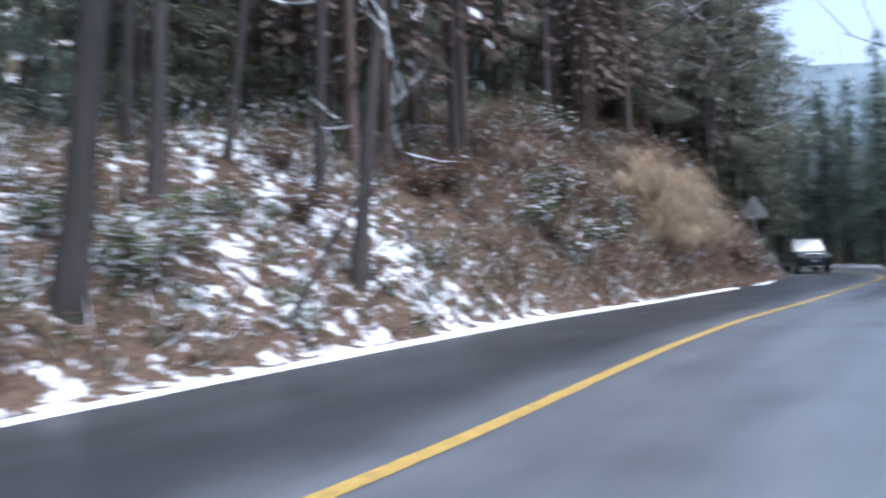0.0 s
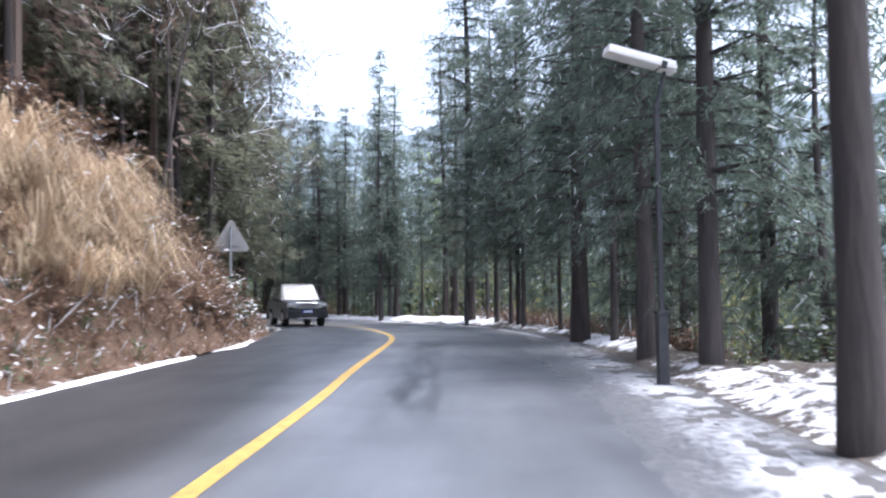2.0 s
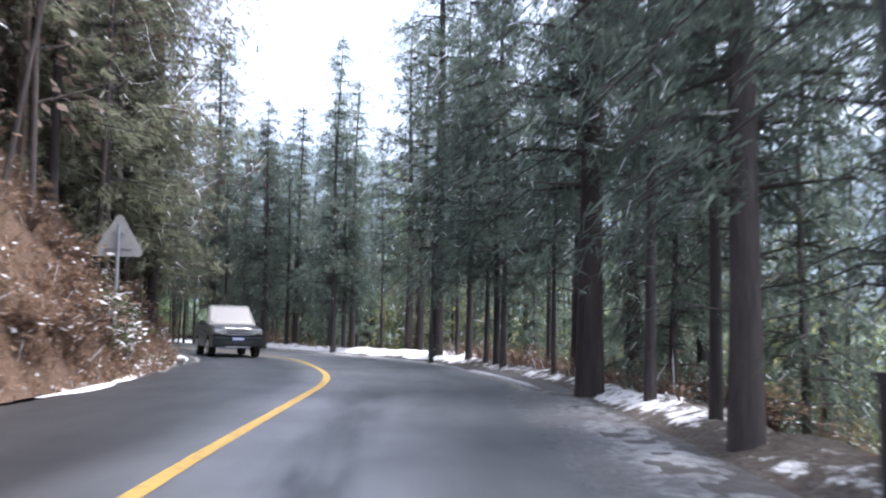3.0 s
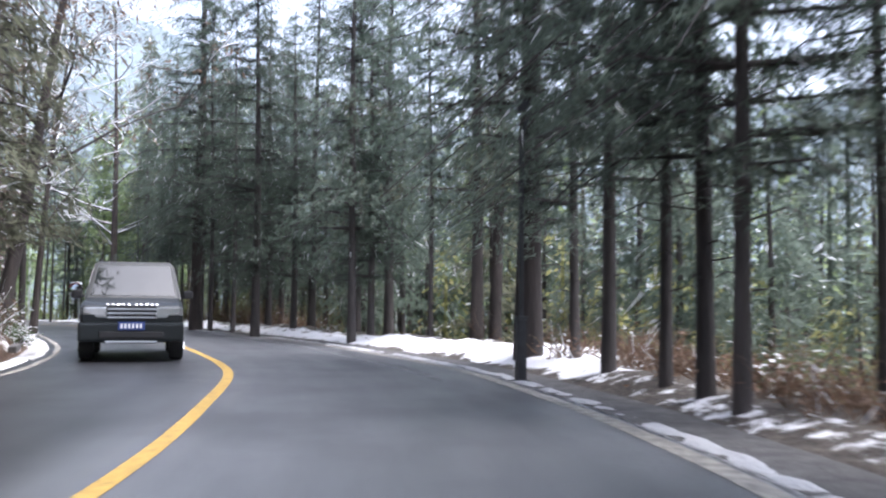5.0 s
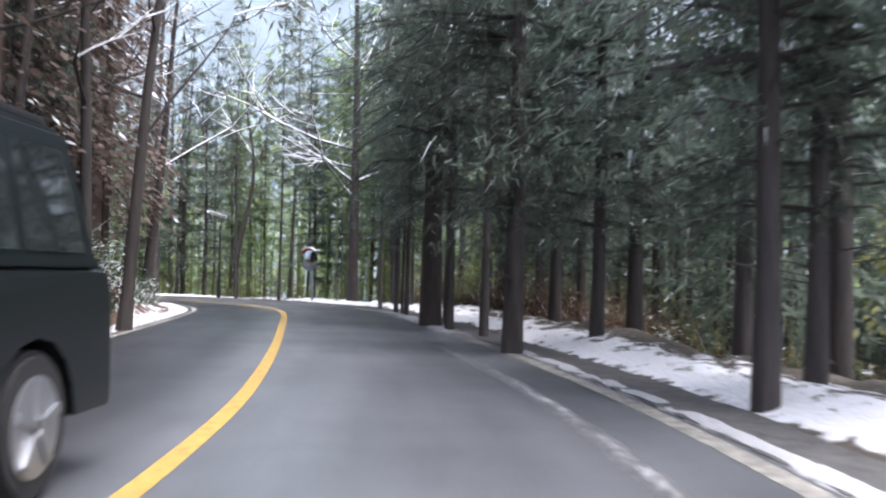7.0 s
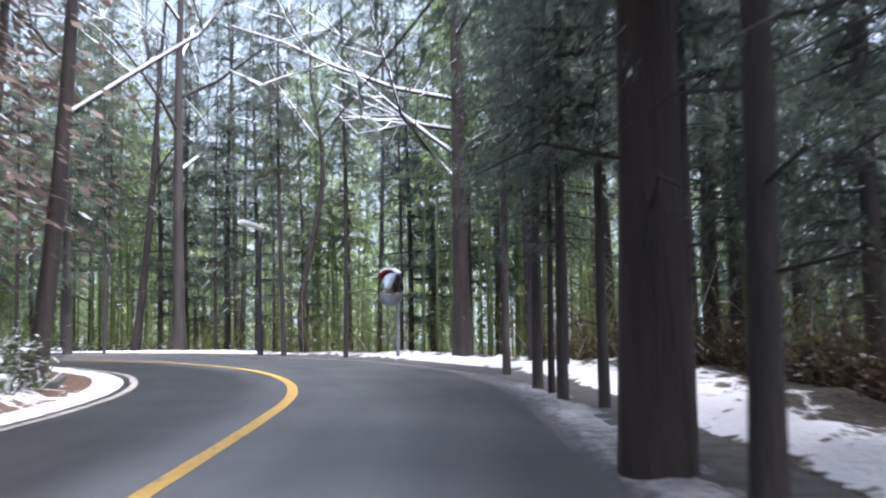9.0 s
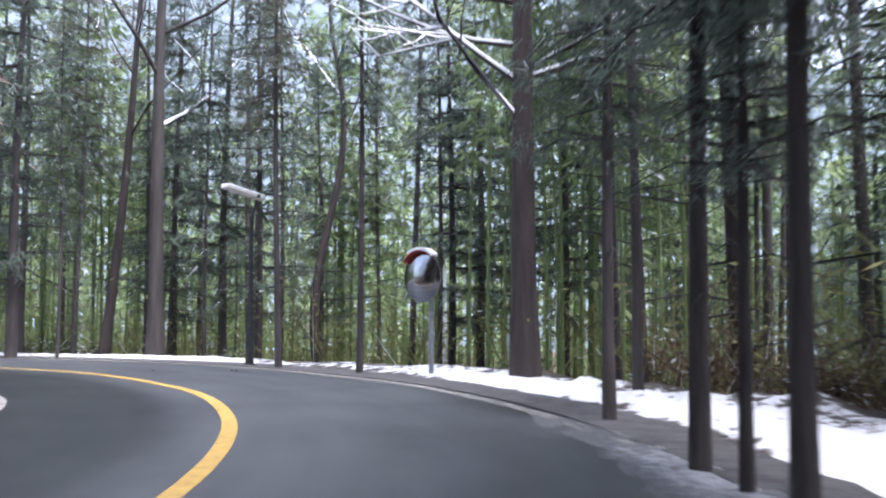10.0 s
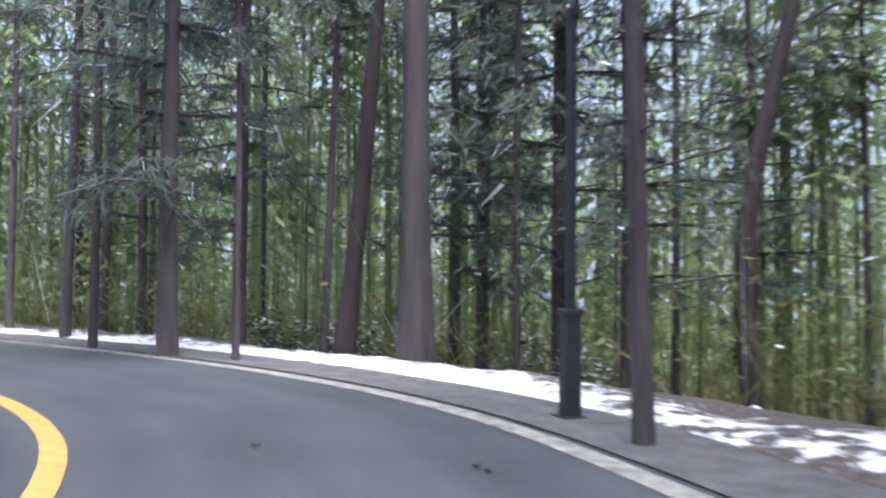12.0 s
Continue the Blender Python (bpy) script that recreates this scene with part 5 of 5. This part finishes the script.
# convex traffic mirror
mx, my = 29.86, 88.05
mir = thing("traffic_mirror", "round convex traffic mirror with red hood on a steel pole", "traffic mirror", pose(mx, my, spot(mx, my), 0, 0, -42) @ Matrix.Diagonal((0.88, 0.88, 0.92, 1)))
bm = bmesh.new()
rod(bm, 0.05, 0.05, (0.12, 0.14, -0.3), (0.12, 0.14, 2.1), 14)
part("pole", bm, GALVANISED, mir)
bm = bmesh.new()
rings = 7
prev = None
for i in range(rings + 1):
    a = i / rings * 0.55
    r, dep = 0.47 * math.sin(a) / math.sin(0.55), 0.11 * (math.cos(a) - math.cos(0.55)) / (1 - math.cos(0.55))
    cur = [bm.verts.new((r * math.cos(t), -dep, 1.8 + r * math.sin(t))) for t in np.linspace(0, 2 * math.pi, 28, endpoint=False)] if i else [bm.verts.new((0, -dep, 1.8))]
    if prev:
        for k in range(28):
            if len(prev) == 1:
                bm.faces.new((prev[0], cur[k], cur[(k + 1) % 28]))
            else:
                bm.faces.new((prev[k], cur[k], cur[(k + 1) % 28], prev[(k + 1) % 28]))
    prev = cur
bmesh.ops.recalc_face_normals(bm, faces=bm.faces)
part("mirror_face", bm, MIRROR, mir, smooth=True)
bm = bmesh.new()
bmesh.ops.create_cone(bm, cap_ends=True, segments=28, radius1=0.48, radius2=0.34, depth=0.1, matrix=Matrix.Translation((0, 0.055, 1.8)) @ pose(0, 0, 0, -90))
part("back_shell", bm, SIGN_BACK, mir)


def arc_strip(r, a0, a1, y0, y1, n=18, thick=0.012):
    bm = bmesh.new()
    rows_ = []
    for t in np.linspace(a0, a1, n):
        c, s = math.cos(t), math.sin(t)
        rows_.append([bm.verts.new((q * c, yy, 1.8 + q * s)) for q, yy in ((r, y0), (r, y1), (r + thick, y1), (r + thick, y0))])
    for a, b in zip(rows_, rows_[1:]):
        for k in range(4):
            bm.faces.new((a[k], b[k], b[(k + 1) % 4], a[(k + 1) % 4]))
    bm.faces.new(rows_[0])
    bm.faces.new(rows_[-1][::-1])
    bmesh.ops.recalc_face_normals(bm, faces=bm.faces)
    return bm


hood = part("hood", arc_strip(0.485, 0.9, math.pi - 0.6, -0.11, 0.06), RED_PAINT, mir, "red sun hood")
part("snow_cap", arc_strip(0.5, 0.85, math.pi - 1.0, -0.115, 0.05, 14, 0.05), SNOW, hood, "strip of white snow")

# drain mouths in the kerb on the hill side
for i, (yy, dd) in enumerate(((44.6, -4.05), (55.6, -4.05), (81.5, -3.95))):
    k = int(np.argmax(NORTH >= yy))
    px, py = AXIS[k] + ACROSS[k] * dd
    a = math.degrees(math.atan2(ALONG[k][1], ALONG[k][0]))
    dr = thing("drain", "low concrete drain mouth in the kerb", "drain", pose(px, py, float(road_z(RUN[k], dd)), 0, 0, a), "roadside drains")
    for off in (-0.34, 0.34):
        bm = bmesh.new()
        box(bm, (1.9, 0.16, 0.26), pose(0, off, 0.02), 0.02)
        part("side_wall", bm, CONCRETE, dr)
    # black bed: the shade inside the opening, given as colour
    bm = bmesh.new()
    box(bm, (1.9, 0.52, 0.05), pose(0, 0, -0.06), 0.01)
    part("bed", bm, CAR_TRIM, dr, "black drain bed painted as recess shade")


# fallen leaves on the asphalt
LEAF_DARK = plain("wet_fallen_leaf", (0.03, 0.022, 0.016), 0.6)


def fallen_leaf(x, y, turn, size):
    s_, d_ = near_axis(x, y)
    ob = thing("fallen_leaf", "curled dark fallen leaf lying on the asphalt", "leaf", pose(x, y, float(road_z(s_, d_)[0]) + 0.006, 0, 0, turn), "fallen leaves")
    bm = bmesh.new()
    rows_ = []
    for i in range(7):
        u = i / 6
        w = size * 0.36 * math.sin(math.pi * (0.06 + 0.9 * u)) + 0.004
        zc = size * 0.28 * abs(u - 0.45) ** 1.5 * 2
        rows_.append([bm.verts.new((size * (u - 0.5), k * w, zc + abs(k) * size * 0.12)) for k in (-1, 0, 1)])
    for a, b_ in zip(rows_, rows_[1:]):
        for k in range(2):
            bm.faces.new((a[k], b_[k], b_[k + 1], a[k + 1]))
    top = bmesh.ops.extrude_face_region(bm, geom=list(bm.faces))
    bmesh.ops.translate(bm, vec=(0, 0, 0.004), verts=[v for v in top["geom"] if isinstance(v, bmesh.types.BMVert)])
    bmesh.ops.recalc_face_normals(bm, faces=bm.faces)
    part("blade", bm, LEAF_DARK, ob)


fallen_leaf(24.95, 89.5, 20, 0.06)
fallen_leaf(26.48, 89.4, 110, 0.05)
fallen_leaf(26.38, 89.5, 60, 0.055)


def snow_heap(x, y, R, H, seed, label):
    """A rounded lump of snow banked against something."""
    V, F = [], []
    n, m = 16, 6
    for j in range(m + 1):
        u = j / m
        for k in range(n):
            t = 2 * math.pi * k / n
            q = R * (1 - u) ** 0.8 * (1 + 0.35 * float(vnoise(np.array([k * 0.9]), np.array([j * 0.8]), seed)[0])) + 0.01
            V.append((math.cos(t) * q, math.sin(t) * q, H * (1 - (1 - u) ** 1.6) - 0.06))
    for j in range(m):
        for k in range(n):
            F.append((j * n + k, j * n + (k + 1) % n, (j + 1) * n + (k + 1) % n, (j + 1) * n + k))
    F.append(tuple(range(m * n, m * n + n)))
    ob = mesh_part("snow_heap", V, F, SNOW)
    ob.matrix_basis = pose(x, y, spot(x, y))
    tagged(ob, label, "snow", "snow heaps")


snow_heap(27.2, 97.0, 0.2, 0.34, 3, "white snow banked against a crooked tree foot")

# ---------- the oncoming car ----------
def suv(m):
    car = thing("suv", "dark green four-wheel-drive car with silver grille, on the road", "car", m)
    # forward is -y; 4.78 long, 1.9 wide, 1.9 high
    wheels = (-1.42, 1.38)
    prof = [(-2.36, 0.42), (-2.38, 0.86), (-2.3, 1.02), (-2.1, 1.08), (-1.15, 1.14), (-1.0, 1.17), (2.25, 1.17), (2.36, 1.0), (2.38, 0.45)]
    under = []
    for wy in wheels[::-1]:
        for t in np.linspace(0, math.pi, 9):
            under.append((wy + 0.46 * math.cos(t), 0.36 + 0.44 * math.sin(t)))
    prof = prof + [(2.3, 0.36)] + under + [(-2.3, 0.36)]
    bm = bmesh.new()
    a = [bm.verts.new((-0.93, y, z)) for y, z in prof]
    b = [bm.verts.new((0.93, y, z)) for y, z in prof]
    n = len(prof)
    fa = bm.faces.new(a)
    fb = bm.faces.new(b[::-1])
    for i in range(n):
        bm.faces.new((a[i], b[i], b[(i + 1) % n], a[(i + 1) % n]))
    bmesh.ops.recalc_face_normals(bm, faces=bm.faces)
    for v in bm.verts:
        if v.co.y < -2.0:
            v.co.x *= 0.95
        if v.co.z > 1.1 and v.co.y < -0.9:
            v.co.x *= 0.97
    es = [e for e in bm.edges if e.verts[0].co.x * e.verts[1].co.x > 0 and (min(v.co.z for v in e.verts) > 0.8 or abs(e.verts[0].co.y) > 2.3)]
    bmesh.ops.bevel(bm, geom=es, offset=0.05, segments=3, affect="EDGES")
    part("body", bm, CAR_PAINT, car)
    # cabin
    bm = bmesh.new()
    low = [(-0.9, -1.0), (0.9, -1.0), (0.9, 2.2), (-0.9, 2.2)]
    top = [(-0.74, -0.25), (0.74, -0.25), (0.76, 2.02), (-0.76, 2.02)]
    lv = [bm.verts.new((x, y, 1.15)) for x, y in low]
    tv = [bm.verts.new((x, y, 1.9)) for x, y in top]
    bm.faces.new(tv)
    for i in range(4):
        bm.faces.new((lv[i], lv[(i + 1) % 4], tv[(i + 1) % 4], tv[i]))
    bmesh.ops.recalc_face_normals(bm, faces=bm.faces)
    bmesh.ops.bevel(bm, geom=list(bm.edges), offset=0.045, segments=3, affect="EDGES")
    part("cabin", bm, CAR_PAINT, car)

    def pane(name, pts, mat, off, thick=0.012):
        bm = bmesh.new()
        v = [Vector(p) for p in pts]
        nrm = (v[1] - v[0]).cross(v[2] - v[0]).normalized()
        if nrm.dot(Vector(off)) < 0:
            nrm = -nrm
        lo = [bm.verts.new(p + nrm * 0.002) for p in v]
        hi = [bm.verts.new(p + nrm * thick) for p in v]
        bm.faces.new(lo)
        bm.faces.new(hi[::-1])
        for i in range(len(v)):
            bm.faces.new((lo[i], lo[(i + 1) % len(v)], hi[(i + 1) % len(v)], hi[i]))
        bmesh.ops.recalc_face_normals(bm, faces=bm.faces)
        return part(name, bm, mat, car)

    pane("windscreen", [(-0.78, -0.93, 1.21), (0.78, -0.93, 1.21), (0.68, -0.34, 1.81), (-0.68, -0.34, 1.81)], CAR_GLASS, (0, -1, 0.5))
    pane("rear_window", [(-0.76, 2.18, 1.24), (0.76, 2.18, 1.24), (0.68, 2.07, 1.79), (-0.68, 2.07, 1.79)], CAR_GLASS, (0, 1, 0.3))
    for sgn in (-1, 1):
        for y0, y1, y2, y3 in ((-0.62, 0.3, 0.3, -0.1), (0.38, 1.22, 1.22, 0.38), (1.3, 2.0, 1.9, 1.3)):
            pane("side_window", [(sgn * 0.885, y0, 1.22), (sgn * 0.885, y1, 1.22), (sgn * 0.775, y2, 1.77), (sgn * 0.775, y3, 1.77)], CAR_GLASS, (sgn, 0, 0))
        bm = bmesh.new()
        box(bm, (0.2, 0.1, 0.17), pose(sgn * 1.04, -0.72, 1.24), 0.04)
        box(bm, (0.12, 0.05, 0.05), pose(sgn * 0.93, -0.72, 1.2), 0.01)
        part("wing_mirror", bm, CAR_TRIM, car)
        bm = bmesh.new()
        box(bm, (0.42, 0.1, 0.2), pose(sgn * 0.62, -2.33, 0.9, 0, 0, sgn * 6), 0.035)
        part("headlight", bm, LAMP_GLASS, car)
        bm = bmesh.new()
        box(bm, (0.05, 2.0, 0.05), pose(sgn * 0.66, 0.9, 1.93), 0.015)
        part("roof_rail", bm, CAR_TRIM, car)
        bm = bmesh.new()
        rod(bm, 0.06, 0.06, (sgn * 0.68, -2.36, 0.58), (sgn * 0.68, -2.43, 0.58), 14)
        part("fog_lamp", bm, LAMP_GLASS, car)
        for wy in wheels:
            bm = bmesh.new()
            rod(bm, 0.37, 0.37, (sgn * 0.68, wy, 0.37), (sgn * 0.93, wy, 0.37), 28)
            rim_edges = [e for e in bm.edges if abs(e.verts[0].co.x - e.verts[1].co.x) < 1e-4]
            bmesh.ops.bevel(bm, geom=rim_edges, offset=0.03, segments=2, affect="EDGES")
            wheel = part("wheel", bm, RUBBER, car, "black tyre on an alloy wheel")
            bm = bmesh.new()
            rod(bm, 0.25, 0.25, (sgn * 0.9, wy, 0.37), (sgn * 0.937, wy, 0.37), 24)
            for k in range(5):
                t = k * 2 * math.pi / 5
                box(bm, (0.03, 0.05, 0.2), Matrix.Translation((sgn * 0.945, wy, 0.37)) @ pose(0, 0, 0, math.degrees(t)) @ pose(0, 0, 0.13), 0.008)
            part("rim", bm, RIM, wheel)
    bm = bmesh.new()
    box(bm, (0.86, 0.06, 0.26), pose(0, -2.37, 0.9), 0.03)
    grille = part("grille", bm, CAR_TRIM, car)
    for z in (0.81, 0.885, 0.96):
        bm = bmesh.new()
        box(bm, (0.84, 0.035, 0.034), pose(0, -2.4, z), 0.008)
        part("grille_bar", bm, CAR_SILVER, grille)
    bm = bmesh.new()
    box(bm, (1.82, 0.16, 0.34), pose(0, -2.36, 0.55), 0.05)
    bumper = part("bumper", bm, CAR_PAINT, car)
    bm = bmesh.new()
    box(bm, (1.1, 0.06, 0.12), pose(0, -2.43, 0.5), 0.02)
    part("air_intake", bm, CAR_TRIM, bumper)
    bm = bmesh.new()
    box(bm, (0.9, 0.08, 0.05), pose(0, -2.42, 0.37), 0.02)
    part("skid_plate", bm, CAR_SILVER, bumper)
    bm = bmesh.new()
    box(bm, (0.46, 0.02, 0.15), pose(0, -2.465, 0.66), 0.006)
    plate = part("number_plate", bm, PLATE_BLUE, car, "blue number plate")
    for k in range(6):
        bm = bmesh.new()
        box(bm, (0.04, 0.008, 0.085), pose(-0.17 + k * 0.066, -2.479, 0.66), 0.002)
        part("plate_mark", bm, PLATE_WHITE, plate)
    for k in range(10):
        bm = bmesh.new()
        box(bm, (0.05, 0.012, 0.03), pose(-0.42 + k * 0.09 + (0.04 if k > 4 else 0), -2.29, 1.045, -40), 0.004)
        part("bonnet_mark", bm, CAR_SILVER, car)
    return car


k = int(np.argmax(NORTH >= 53.5))
cx, cy = AXIS[k] + ACROSS[k] * -1.4
suv(Matrix.Translation((cx, cy, 0.0)) @ pose(0, 0, 0, 0, 0, math.degrees(math.atan2(ALONG[k][1], ALONG[k][0])) - 90 - 3))


# ---------- distance: wooded hills, haze put into their base colour ---
def far_hills(name, R, a0, a1, base, h, seed, col, label):
    m = bpy.data.materials.new(name)
    m.use_nodes = True
    n, l = m.node_tree.nodes, m.node_tree.links
    p = n["Principled BSDF"]
    tc, nz, rp = n.new("ShaderNodeTexCoord"), n.new("ShaderNodeTexNoise"), n.new("ShaderNodeValToRGB")
    nz.inputs["Scale"].default_value, nz.inputs["Detail"].default_value = 0.06, 8
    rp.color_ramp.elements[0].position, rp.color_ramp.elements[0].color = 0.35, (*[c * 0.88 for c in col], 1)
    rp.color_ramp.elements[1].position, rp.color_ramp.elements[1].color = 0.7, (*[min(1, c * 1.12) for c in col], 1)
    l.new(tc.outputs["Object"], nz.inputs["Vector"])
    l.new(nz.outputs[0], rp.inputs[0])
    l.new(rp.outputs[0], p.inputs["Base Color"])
    p.inputs["Roughness"].default_value = 1.0
    ang = np.radians(np.linspace(a0, a1, 160))
    V, F = [], []
    for j, u in enumerate(np.linspace(0, 1, 14)):
        for t in ang:
            top = h * (0.95 + 0.22 * float(rough_noise(np.array([math.degrees(t)]), np.array([0.5]), 18.0, seed, 4)[0]))
            rr = R + 0.9 * h * u + 8 * float(vnoise(np.array([math.degrees(t) * 0.9]), np.array([u * 7]), seed)[0])
            V.append((25 + math.cos(t) * rr, 60 + math.sin(t) * rr, base + top * u * (1 + 0.5 * min(max((math.degrees(t) - 68) / 25, 0), 1))))
    w = len(ang)
    for j in range(13):
        for i in range(w - 1):
            F.append((j * w + i, j * w + i + 1, (j + 1) * w + i + 1, (j + 1) * w + i))
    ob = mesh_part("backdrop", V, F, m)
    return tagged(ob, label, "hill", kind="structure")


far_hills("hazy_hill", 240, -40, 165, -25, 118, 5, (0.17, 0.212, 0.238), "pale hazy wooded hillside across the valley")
